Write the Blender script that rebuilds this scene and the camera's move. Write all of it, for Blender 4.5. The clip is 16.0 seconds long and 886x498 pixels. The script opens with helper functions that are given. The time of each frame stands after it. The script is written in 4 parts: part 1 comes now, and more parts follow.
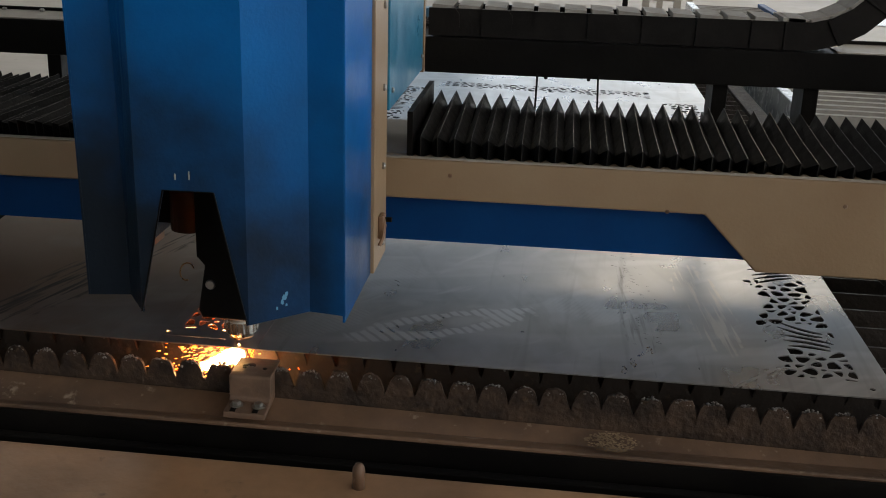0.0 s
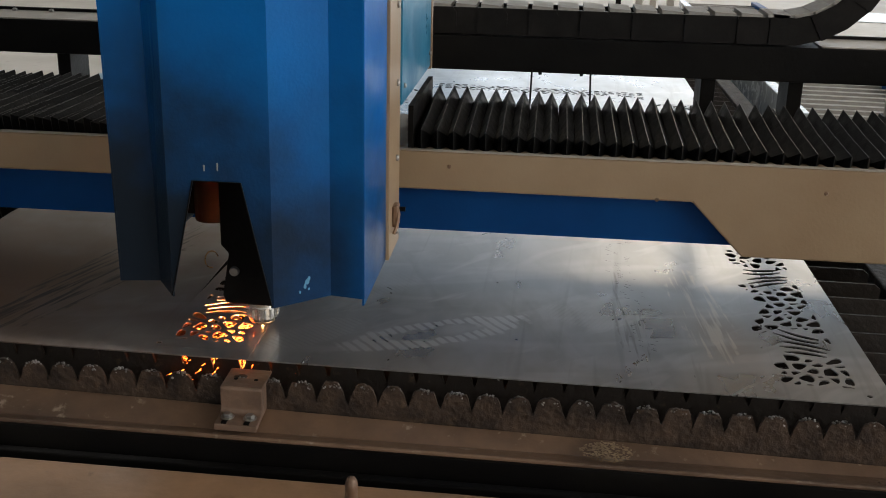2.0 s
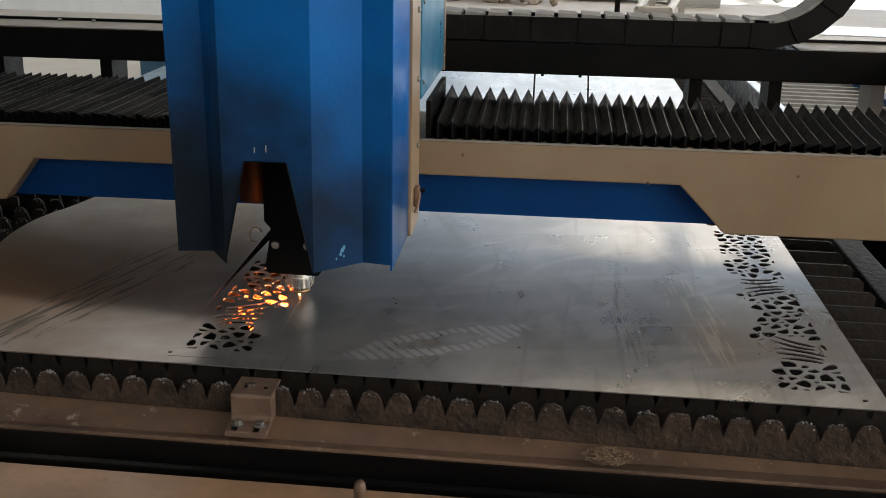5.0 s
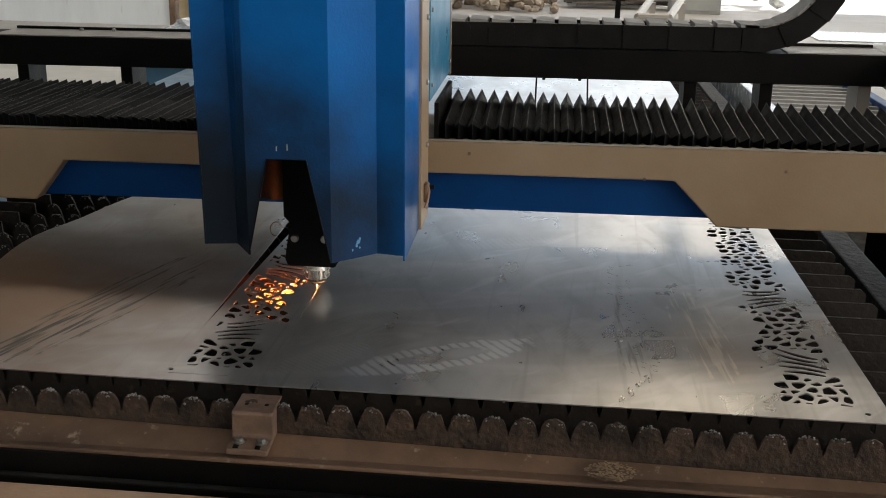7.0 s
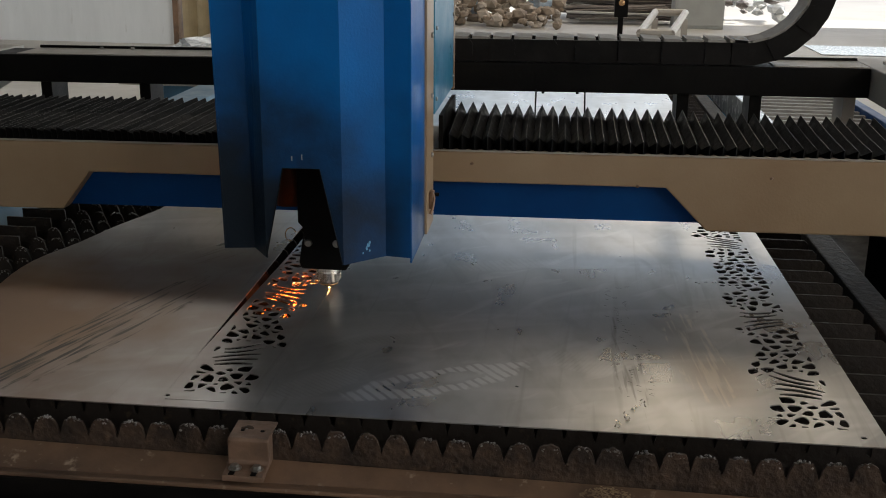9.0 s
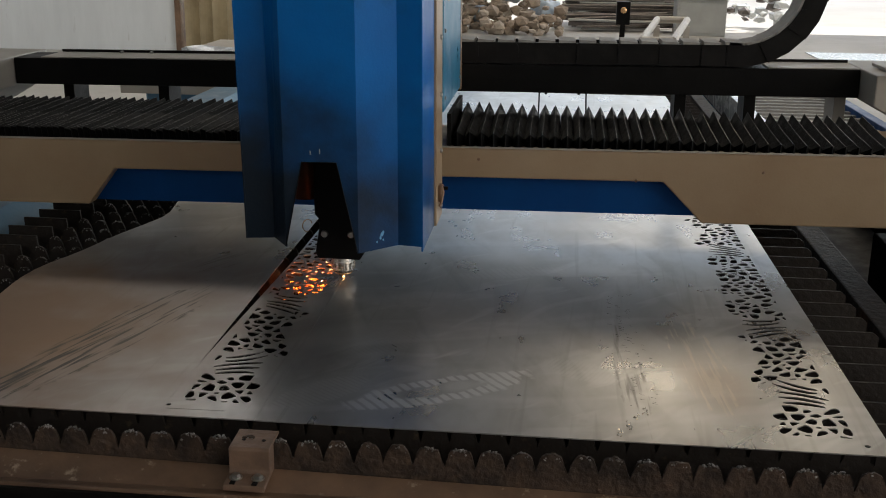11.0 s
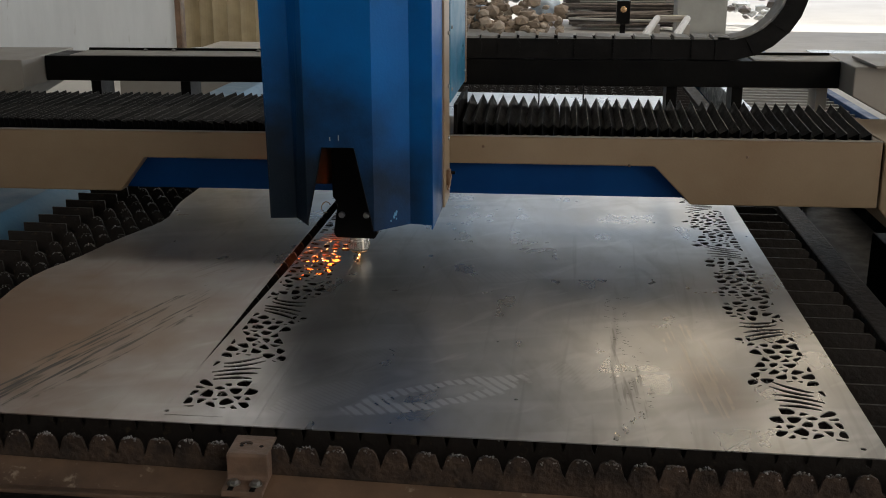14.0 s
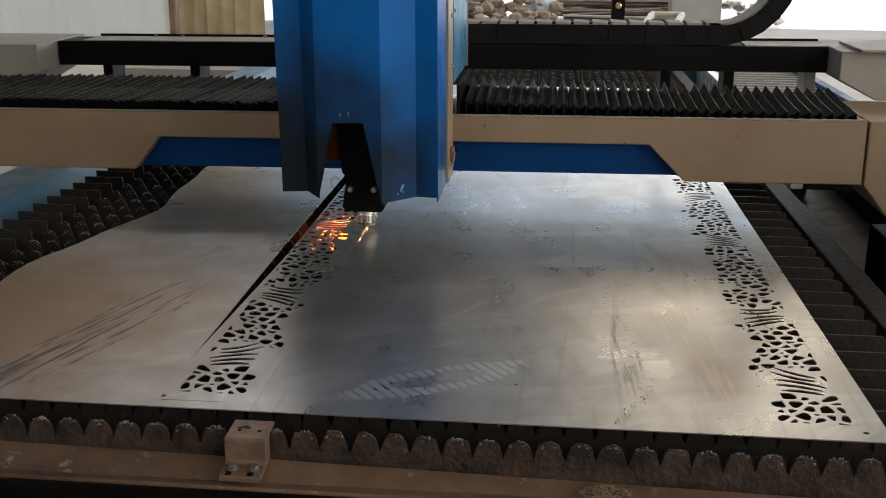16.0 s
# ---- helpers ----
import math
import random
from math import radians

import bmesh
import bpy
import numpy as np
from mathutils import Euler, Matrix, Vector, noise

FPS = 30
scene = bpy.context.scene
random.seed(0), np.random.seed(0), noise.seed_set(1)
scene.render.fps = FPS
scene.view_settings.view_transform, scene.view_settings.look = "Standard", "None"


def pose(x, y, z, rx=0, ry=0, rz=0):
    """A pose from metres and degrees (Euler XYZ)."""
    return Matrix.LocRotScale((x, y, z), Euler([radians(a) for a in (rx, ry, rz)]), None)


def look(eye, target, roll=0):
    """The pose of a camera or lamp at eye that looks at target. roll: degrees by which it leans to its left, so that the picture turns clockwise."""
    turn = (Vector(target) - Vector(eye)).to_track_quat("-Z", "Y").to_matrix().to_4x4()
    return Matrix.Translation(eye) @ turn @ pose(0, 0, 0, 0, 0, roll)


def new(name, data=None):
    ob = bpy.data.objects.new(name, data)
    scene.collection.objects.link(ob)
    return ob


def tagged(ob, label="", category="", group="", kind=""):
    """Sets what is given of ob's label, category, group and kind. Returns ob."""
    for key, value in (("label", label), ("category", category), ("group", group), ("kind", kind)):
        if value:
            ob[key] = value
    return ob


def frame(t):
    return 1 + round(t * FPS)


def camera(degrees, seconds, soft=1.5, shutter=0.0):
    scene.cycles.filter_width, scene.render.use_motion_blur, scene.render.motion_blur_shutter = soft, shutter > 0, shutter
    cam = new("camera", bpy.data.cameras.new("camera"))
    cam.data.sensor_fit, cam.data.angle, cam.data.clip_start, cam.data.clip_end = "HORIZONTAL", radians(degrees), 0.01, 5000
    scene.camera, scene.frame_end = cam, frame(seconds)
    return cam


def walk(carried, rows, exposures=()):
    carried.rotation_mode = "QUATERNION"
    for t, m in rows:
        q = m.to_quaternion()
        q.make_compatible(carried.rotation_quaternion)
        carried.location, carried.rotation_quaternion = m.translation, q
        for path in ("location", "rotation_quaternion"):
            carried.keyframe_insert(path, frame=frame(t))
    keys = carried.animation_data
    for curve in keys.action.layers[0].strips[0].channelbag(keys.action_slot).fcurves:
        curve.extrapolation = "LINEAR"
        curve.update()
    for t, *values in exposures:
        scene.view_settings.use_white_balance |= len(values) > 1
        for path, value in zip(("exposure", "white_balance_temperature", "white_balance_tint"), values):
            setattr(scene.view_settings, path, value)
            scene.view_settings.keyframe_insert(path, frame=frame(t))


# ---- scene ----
cam = camera(44.1, 16.0, soft=1.0)
PATH = [
    (0, (-0.405, -1.134, 1.318), (-0.583, 0.754, 0.685), 2.3),
    (0.5, (-0.4, -1.131, 1.316), (-0.579, 0.759, 0.687), 2.2),
    (1, (-0.403, -1.122, 1.322), (-0.578, 0.767, 0.686), 2.1),
    (1.5, (-0.407, -1.114, 1.322), (-0.576, 0.775, 0.686), 2.1),
    (2, (-0.404, -1.118, 1.325), (-0.573, 0.771, 0.689), 2.0),
    (2.5, (-0.4, -1.129, 1.33), (-0.571, 0.76, 0.694), 1.9),
    (3, (-0.396, -1.141, 1.334), (-0.567, 0.748, 0.698), 1.8),
    (3.5, (-0.401, -1.151, 1.329), (-0.571, 0.741, 0.703), 1.7),
    (4, (-0.407, -1.155, 1.327), (-0.574, 0.74, 0.71), 1.8),
    (6.5, (-0.404, -1.14, 1.334), (-0.58, 0.76, 0.733), 1.4),
    (7, (-0.405, -1.145, 1.337), (-0.58, 0.756, 0.741), 1.3),
    (7.5, (-0.397, -1.149, 1.342), (-0.578, 0.754, 0.753), 1.2),
    (8, (-0.393, -1.153, 1.345), (-0.578, 0.753, 0.766), 1.1),
    (8.5, (-0.389, -1.147, 1.347), (-0.579, 0.759, 0.772), 1.0),
    (9, (-0.393, -1.144, 1.35), (-0.579, 0.764, 0.78), 0.9),
    (11.5, (-0.392, -1.138, 1.35), (-0.585, 0.773, 0.794), 0.7),
    (12, (-0.393, -1.131, 1.354), (-0.586, 0.78, 0.794), 0.6),
    (12.5, (-0.391, -1.127, 1.354), (-0.585, 0.783, 0.796), 0.6),
    (13, (-0.386, -1.129, 1.357), (-0.582, 0.781, 0.797), 0.5),
    (13.5, (-0.384, -1.143, 1.361), (-0.578, 0.766, 0.797), 0.5),
    (14, (-0.385, -1.142, 1.358), (-0.58, 0.769, 0.8), 0.4),
    (14.5, (-0.387, -1.144, 1.351), (-0.583, 0.768, 0.795), 0.4),
    (15, (-0.389, -1.142, 1.342), (-0.581, 0.771, 0.791), 0.5),
    (15.5, (-0.388, -1.139, 1.341), (-0.579, 0.772, 0.783), 0.5),
    (16, (-0.392, -1.137, 1.338), (-0.576, 0.774, 0.777), 0.5),
]
walk(cam, [(t, look(eye, target, roll)) for t, eye, target, roll in PATH],
     exposures=[(0, 0.2), (1, 0.42), (2.5, 0.58), (4, 0.6), (7, 0.57), (8, 0.2), (9, 0.1), (11.5, 0.12), (13, -0.02), (14.5, -0.04), (15, 0.12), (15.5, 0.42), (16, 0.5)])

import collections
from mathutils.geometry import delaunay_2d_cdt

# ---- world and light ----
world = bpy.data.worlds.new("sky")
scene.world = world
world.use_nodes = True
wn = world.node_tree
sky = wn.nodes.new("ShaderNodeTexSky")
sky.sky_type = "NISHITA"
sky.sun_disc = False
sky.sun_elevation = radians(48)
sky.sun_rotation = radians(60)
wn.links.new(sky.outputs[0], wn.nodes["Background"].inputs[0])
wn.nodes["Background"].inputs[1].default_value = 0.12


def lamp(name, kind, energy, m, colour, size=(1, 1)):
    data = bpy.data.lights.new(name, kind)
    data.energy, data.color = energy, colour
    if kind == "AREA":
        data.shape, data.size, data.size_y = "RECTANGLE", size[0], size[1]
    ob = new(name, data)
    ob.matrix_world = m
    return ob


sun = lamp("sun", "SUN", 5.0, look((0, 0, 0), (-0.55, -0.35, -0.75)), (1.0, 0.95, 0.86))
sun.data.angle = radians(0.5)
# added fill from the front, where the shed has no opening
lamp("front_opening_light", "AREA", 105, look((4.9, -4.4, 2.7), (-0.6, 0.3, 0.9)), (1.0, 0.88, 0.74), (5.0, 2.6))
# daylight through the open side and the open far end of the shed
lamp("side_opening_light", "AREA", 135, look((6.6, -0.6, 2.6), (-0.6, 0.5, 1.0)), (0.90, 0.95, 1.0), (5.5, 2.8))
lamp("far_side_opening_light", "AREA", 560, look((8.6, 9.5, 2.0), (-0.2, 0.4, 0.8)), (0.88, 0.95, 1.0), (6.0, 3.2))
lamp("end_opening_light", "AREA", 115, look((2.2, 17.2, 2.6), (0.0, 0.0, 1.6)), (0.96, 0.98, 1.0), (8.0, 4.0))
# unseen overhead lamps, added to brighten the wall and the sheet's gold reflection
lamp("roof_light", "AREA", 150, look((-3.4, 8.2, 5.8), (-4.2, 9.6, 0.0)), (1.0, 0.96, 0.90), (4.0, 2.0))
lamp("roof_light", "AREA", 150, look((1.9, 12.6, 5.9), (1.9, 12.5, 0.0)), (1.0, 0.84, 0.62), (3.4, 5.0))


# ---- materials ----
def material(name, base, rough=0.5, metal=0.0, alt=None, scale=8.0, detail=6.0, mix=(0.35, 0.65), bump=0.0,
             bump_scale=60.0, rough_var=0.1, fine=None, fine_scale=90.0, fine_mix=(0.55, 0.75), stretch=(1, 1, 1), gloss=0.5):
    m = bpy.data.materials.new(name)
    m.use_nodes = True
    nt = m.node_tree
    b = nt.nodes["Principled BSDF"]
    N, L = nt.nodes.new, nt.links.new
    tc = N("ShaderNodeTexCoord")
    mp = N("ShaderNodeMapping")
    mp.inputs["Scale"].default_value = stretch
    L(tc.outputs["Object"], mp.inputs[0])

    def layer(sc, lo, hi, det=detail):
        n = N("ShaderNodeTexNoise")
        n.inputs["Scale"].default_value, n.inputs["Detail"].default_value = sc, det
        n.inputs["Roughness"].default_value = 0.62
        L(mp.outputs[0], n.inputs["Vector"])
        r = N("ShaderNodeMapRange")
        r.inputs[1].default_value, r.inputs[2].default_value = lo, hi
        L(n.outputs[0], r.inputs[0])
        return r.outputs[0]

    col = None
    big = layer(scale, *mix)
    mx = N("ShaderNodeMix")
    mx.data_type = "RGBA"
    mx.inputs[6].default_value = (*base, 1)
    mx.inputs[7].default_value = (*(alt or [c * 0.7 for c in base]), 1)
    L(big, mx.inputs[0])
    col = mx.outputs[2]
    if fine:
        fm = N("ShaderNodeMix")
        fm.data_type = "RGBA"
        L(layer(fine_scale, *fine_mix), fm.inputs[0])
        L(col, fm.inputs[6])
        fm.inputs[7].default_value = (*fine, 1)
        col = fm.outputs[2]
    L(col, b.inputs["Base Color"])
    b.inputs["Metallic"].default_value = metal
    b.inputs["Specular IOR Level"].default_value = gloss
    rr = N("ShaderNodeMapRange")
    rr.inputs[3].default_value, rr.inputs[4].default_value = max(rough - rough_var, 0.02), min(rough + rough_var, 1)
    L(layer(scale * 2.3, 0.3, 0.7), rr.inputs[0])
    L(rr.outputs[0], b.inputs["Roughness"])
    if bump:
        bn = N("ShaderNodeTexNoise")
        bn.inputs["Scale"].default_value, bn.inputs["Detail"].default_value = bump_scale, 8
        L(mp.outputs[0], bn.inputs["Vector"])
        bp = N("ShaderNodeBump")
        bp.inputs["Strength"].default_value, bp.inputs["Distance"].default_value = bump, 0.004
        L(bn.outputs[0], bp.inputs["Height"])
        L(bp.outputs[0], b.inputs["Normal"])
    return m


def glow(name, colour, strength):
    m = bpy.data.materials.new(name)
    m.use_nodes = True
    b = m.node_tree.nodes["Principled BSDF"]
    b.inputs["Base Color"].default_value = (*colour, 1)
    b.inputs["Emission Color"].default_value = (*colour, 1)
    b.inputs["Emission Strength"].default_value = strength
    return m


def steel_sheet(name, base, alt, fine, rough, metal):
    """Mill-finish sheet steel with oil film, wiped prints, drag scratches, brown tarnish and painted-in warm light."""
    m = material(name, base, rough, metal, alt, 4.2, 2.5, (0.30, 0.70), 0.0, 4, 0.045, fine, 19, (0.42, 0.85), (1.5, 0.7, 1))
    nt = m.node_tree
    N, L = nt.nodes.new, nt.links.new
    b = nt.nodes["Principled BSDF"]
    tc = next(n for n in nt.nodes if n.type == "TEX_COORD")
    col = b.inputs["Base Color"].links[0].from_socket
    rough = b.inputs["Roughness"].links[0].from_socket

    def maths(op, a, c=None):
        n = N("ShaderNodeMath")
        n.operation = op
        for i, v in enumerate((a, c)):
            if v is None:
                continue
            if isinstance(v, (int, float)):
                n.inputs[i].default_value = v
            else:
                L(v, n.inputs[i])
        return n.outputs[0]

    def print_mask(x, y, rx, ry, turn, inner=0.0, soft=0.12):
        """A soft-edged ellipse, or a ring where inner is given."""
        mp = N("ShaderNodeMapping")
        mp.vector_type = "TEXTURE"
        mp.inputs["Location"].default_value = (x, y, 0.8)
        mp.inputs["Rotation"].default_value = (0, 0, radians(turn))
        mp.inputs["Scale"].default_value = (rx, ry, 1)
        L(tc.outputs["Object"], mp.inputs[0])
        ln = N("ShaderNodeVectorMath")
        ln.operation = "LENGTH"
        L(mp.outputs[0], ln.inputs[0])
        nz = N("ShaderNodeTexNoise")
        nz.inputs["Scale"].default_value = 45 if soft < 0.3 else 11
        L(tc.outputs["Object"], nz.inputs["Vector"])
        d = maths("ADD", ln.outputs["Value"], maths("MULTIPLY", maths("SUBTRACT", nz.outputs[0], 0.5), 0.6))
        r = N("ShaderNodeMapRange")
        r.inputs[1].default_value, r.inputs[2].default_value = 1.02, 1.02 - soft
        L(d, r.inputs[0])
        out = r.outputs[0]
        if inner:
            q = N("ShaderNodeMapRange")
            q.inputs[1].default_value, q.inputs[2].default_value = inner, inner + 0.12
            L(d, q.inputs[0])
            out = maths("MULTIPLY", out, q.outputs[0])
        return out, mp.outputs[0]

    def ribs(vec, scale, turn):
        mp = N("ShaderNodeMapping")
        mp.inputs["Rotation"].default_value = (0, 0, radians(turn))
        L(vec, mp.inputs[0])
        w = N("ShaderNodeTexWave")
        w.inputs["Scale"].default_value, w.inputs["Distortion"].default_value = scale, 0.9
        w.inputs["Detail Scale"].default_value = 0.7
        L(mp.outputs[0], w.inputs["Vector"])
        r = N("ShaderNodeMapRange")
        r.inputs[1].default_value, r.inputs[2].default_value = 0.10, 0.42
        L(w.outputs["Fac"], r.inputs[0])
        return r.outputs[0]

    def over(mask, colour, strength, new_rough=None):
        nonlocal col, rough
        k = maths("MULTIPLY", mask, strength)
        mx = N("ShaderNodeMix")
        mx.data_type = "RGBA"
        L(k, mx.inputs[0])
        L(col, mx.inputs[6])
        mx.inputs[7].default_value = (*colour, 1)
        col = mx.outputs[2]
        if new_rough is not None:
            rm = N("ShaderNodeMix")
            L(k, rm.inputs[0])
            L(rough, rm.inputs[2])
            rm.inputs[3].default_value = new_rough
            rough = rm.outputs[0]

    # long soft smears, wiped across and along the sheet
    for turn, sx, sy, lo, hi, colour, amount, gloss in ((12, 0.30, 0.07, 0.54, 0.72, (0.58, 0.575, 0.57), 0.5, 0.36), (-70, 0.26, 0.05, 0.55, 0.72, (0.21, 0.20, 0.19), 0.45, 0.25),
                                                        (48, 0.12, 0.035, 0.58, 0.74, (0.60, 0.59, 0.58), 0.45, 0.36), (88, 0.35, 0.018, 0.60, 0.72, (0.24, 0.225, 0.21), 0.4, 0.3)):
        mp = N("ShaderNodeMapping")
        mp.vector_type = "TEXTURE"
        mp.inputs["Rotation"].default_value = (0, 0, radians(turn))
        mp.inputs["Scale"].default_value = (sx, sy, 1)
        L(tc.outputs["Object"], mp.inputs[0])
        nz = N("ShaderNodeTexNoise")
        nz.inputs["Scale"].default_value, nz.inputs["Detail"].default_value = 1.0, 2
        nz.inputs["Distortion"].default_value = 0.6
        L(mp.outputs[0], nz.inputs["Vector"])
        r = N("ShaderNodeMapRange")
        r.inputs[1].default_value, r.inputs[2].default_value = lo, hi
        L(nz.outputs[0], r.inputs[0])
        over(r.outputs[0], colour, amount, gloss)
    # broad brown tint on the offcut side, fading out towards the cut strip
    # part oil film, part warm light and reflection put into the colour
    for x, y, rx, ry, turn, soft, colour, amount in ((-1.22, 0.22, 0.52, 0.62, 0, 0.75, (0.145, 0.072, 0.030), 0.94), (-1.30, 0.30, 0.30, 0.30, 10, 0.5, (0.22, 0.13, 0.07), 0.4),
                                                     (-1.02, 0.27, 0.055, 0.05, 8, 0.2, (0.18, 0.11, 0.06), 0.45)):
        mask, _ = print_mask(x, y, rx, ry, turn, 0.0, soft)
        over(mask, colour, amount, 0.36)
    # ribbed shoe-sole prints in the oil
    for x, y, rx, ry, turn, inner, amount in ((-0.52, 0.116, 0.130, 0.036, 31, 0.42, 0.75), (-0.665, 0.09, 0.070, 0.030, 48, 0, 0.22),
                                              (-0.62, 0.27, 0.075, 0.04, 40, 0, 0.10), (-0.34, 0.20, 0.06, 0.03, 150, 0, 0.12), (-0.17, 0.42, 0.03, 0.035, 90, 0, 0.2),
                                              (-0.45, 0.62, 0.10, 0.03, 20, 0, 0.10), (-0.2, 0.95, 0.09, 0.03, 30, 0, 0.12)):
        mask, vec = print_mask(x, y, rx, ry, turn, inner)
        over(maths("MULTIPLY", mask, ribs(vec, 3.1, -2)), (0.66, 0.655, 0.65), amount, 0.42)
    # smooth oil patches, darker and shinier
    for x, y, rx, ry, turn, amount in ((-0.55, 0.35, 0.22, 0.10, 10, 0.35), (-0.36, 0.42, 0.16, 0.14, 0, 0.25), (-0.62, 0.55, 0.14, 0.09, -20, 0.3),
                                       (-0.70, 0.24, 0.045, 0.26, 3, 0.6), (-0.95, 0.5, 0.2, 0.12, 30, 0.25)):
        mask, _ = print_mask(x, y, rx, ry, turn, 0.0, 0.9)
        over(mask, (0.22, 0.215, 0.22), amount, 0.30)
    # brown tarnish patches; part of the brown is warm reflection put into the colour
    for x, y, rx, ry, turn, amount in ((-1.06, 0.16, 0.12, 0.10, 0, 0.30), (-1.0, 0.35, 0.2, 0.25, 0, 0.22), (-0.17, 0.17, 0.05, 0.12, 10, 0.30)):
        mask, _ = print_mask(x, y, rx, ry, turn, 0.0, 0.7)
        over(mask, (0.30, 0.18, 0.09), amount, 0.38)
    # pale cloudy wipes
    for x, y, rx, ry, turn, amount in ((-0.66, 0.30, 0.09, 0.05, 35, 0.5), (-0.66, 0.10, 0.075, 0.045, 48, 0.45), (-0.497, 0.132, 0.030, 0.020, 31, 0.8), (-0.40, 0.27, 0.05, 0.03, 10, 0.4), (-0.33, 0.24, 0.05, 0.03, 60, 0.4),
                                       (-0.57, 0.18, 0.02, 0.015, 0, 0.7), (-0.30, 0.95, 0.16, 0.05, 12, 0.5), (-0.5, 0.72, 0.12, 0.06, -15, 0.35),
                                       (-0.42, 0.55, 0.04, 0.2, 3, 0.3), (-0.98, 0.75, 0.1, 0.06, 20, 0.4), (-1.05, 0.95, 0.08, 0.06, 0, 0.4)):
        mask, _ = print_mask(x, y, rx, ry, turn, 0.0, 0.6)
        over(mask, (0.54, 0.535, 0.525), amount * 0.7, 0.35)
    # bunches of drag scratches
    for x, y, rx, ry, turn, dark, amount in ((-0.995, 0.24, 0.05, 0.26, -17, 0.06, 0.8), (-1.04, 0.10, 0.03, 0.12, -17, 0.06, 0.8), (-0.93, 0.62, 0.03, 0.09, -30, 0.15, 0.4),
                                             (-0.185, 0.25, 0.035, 0.17, 4, 0.75, 0.4), (-0.28, 0.20, 0.018, 0.2, 2, 0.14, 0.45)):
        mask, _ = print_mask(x, y, rx, ry, turn)
        mp = N("ShaderNodeMapping")
        mp.vector_type = "TEXTURE"
        mp.inputs["Rotation"].default_value = (0, 0, radians(turn))
        mp.inputs["Scale"].default_value = (0.006, 0.12, 1)
        L(tc.outputs["Object"], mp.inputs[0])
        nz = N("ShaderNodeTexNoise")
        nz.inputs["Scale"].default_value, nz.inputs["Detail"].default_value = 1.0, 3
        L(mp.outputs[0], nz.inputs["Vector"])
        r = N("ShaderNodeMapRange")
        r.inputs[1].default_value, r.inputs[2].default_value = 0.52, 0.62
        L(nz.outputs[0], r.inputs[0])
        over(maths("MULTIPLY", mask, r.outputs[0]), (dark, dark * 0.9, dark * 0.75), amount, 0.5)
    L(col, b.inputs["Base Color"])
    L(rough, b.inputs["Roughness"])
    return m


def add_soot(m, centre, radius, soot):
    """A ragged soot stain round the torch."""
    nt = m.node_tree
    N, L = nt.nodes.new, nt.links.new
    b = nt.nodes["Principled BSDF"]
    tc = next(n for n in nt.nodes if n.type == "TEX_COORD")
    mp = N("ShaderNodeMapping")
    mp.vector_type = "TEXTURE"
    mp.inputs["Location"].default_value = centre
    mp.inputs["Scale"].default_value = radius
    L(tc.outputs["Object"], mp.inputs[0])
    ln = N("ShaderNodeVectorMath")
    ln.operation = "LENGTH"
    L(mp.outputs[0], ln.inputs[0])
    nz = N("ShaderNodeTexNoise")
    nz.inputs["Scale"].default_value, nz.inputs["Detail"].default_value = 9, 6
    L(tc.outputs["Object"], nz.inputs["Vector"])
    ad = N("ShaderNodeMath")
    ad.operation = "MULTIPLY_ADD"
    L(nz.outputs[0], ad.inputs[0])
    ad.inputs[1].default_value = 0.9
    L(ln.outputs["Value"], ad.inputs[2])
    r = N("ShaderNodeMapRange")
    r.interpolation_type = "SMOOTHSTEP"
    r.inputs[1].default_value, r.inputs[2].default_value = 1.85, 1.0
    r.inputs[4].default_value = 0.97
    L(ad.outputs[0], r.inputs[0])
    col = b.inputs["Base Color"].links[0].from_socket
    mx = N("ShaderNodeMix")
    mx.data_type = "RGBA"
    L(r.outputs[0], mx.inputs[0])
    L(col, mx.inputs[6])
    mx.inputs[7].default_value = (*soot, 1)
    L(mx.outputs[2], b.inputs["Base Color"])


SHEET = steel_sheet("sheet_steel", (0.48, 0.475, 0.47), (0.30, 0.295, 0.29), (0.33, 0.315, 0.295), 0.30, 0.68)
BLUE = material("blue_paint", (0.0, 0.145, 0.48), 0.34, 0, (0.0, 0.115, 0.40), 5, 6, (0.3, 0.7), 0.10, 260, 0.06,
                (0.004, 0.085, 0.21), 7, (0.60, 0.8), gloss=0.16)
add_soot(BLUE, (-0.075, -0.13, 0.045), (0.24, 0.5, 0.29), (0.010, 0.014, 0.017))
PANEL_BLUE = material("deep_blue_paint", (0.001, 0.055, 0.21), 0.45, 0, (0.001, 0.040, 0.165), 6, 5, (0.3, 0.7), 0.06, 200, gloss=0.15)
TEAL = material("teal_blue_paint", (0.03, 0.20, 0.33), 0.36, 0, (0.02, 0.15, 0.27), 5, 6, (0.3, 0.7), 0.10, 220, gloss=0.3)
CHIP = material("pale_blue_undercoat", (0.16, 0.45, 0.75), 0.5)
BEIGE = material("beige_paint", (0.36, 0.255, 0.155), 0.42, 0, (0.27, 0.17, 0.095), 2.4, 6, (0.40, 0.72), 0.08, 220, 0.07, (0.30, 0.22, 0.14), 16, (0.66, 0.82))
GREYBEIGE = material("grey_beige_paint", (0.42, 0.38, 0.33), 0.5, 0, (0.36, 0.32, 0.27), 6, 6, (0.3, 0.7), 0.06, 160)
BLACK = material("black_paint", (0.006, 0.0055, 0.0055), 0.5, 0, (0.011, 0.010, 0.009), 7, 6, (0.4, 0.7), 0.10, 150, 0.1, gloss=0.08)
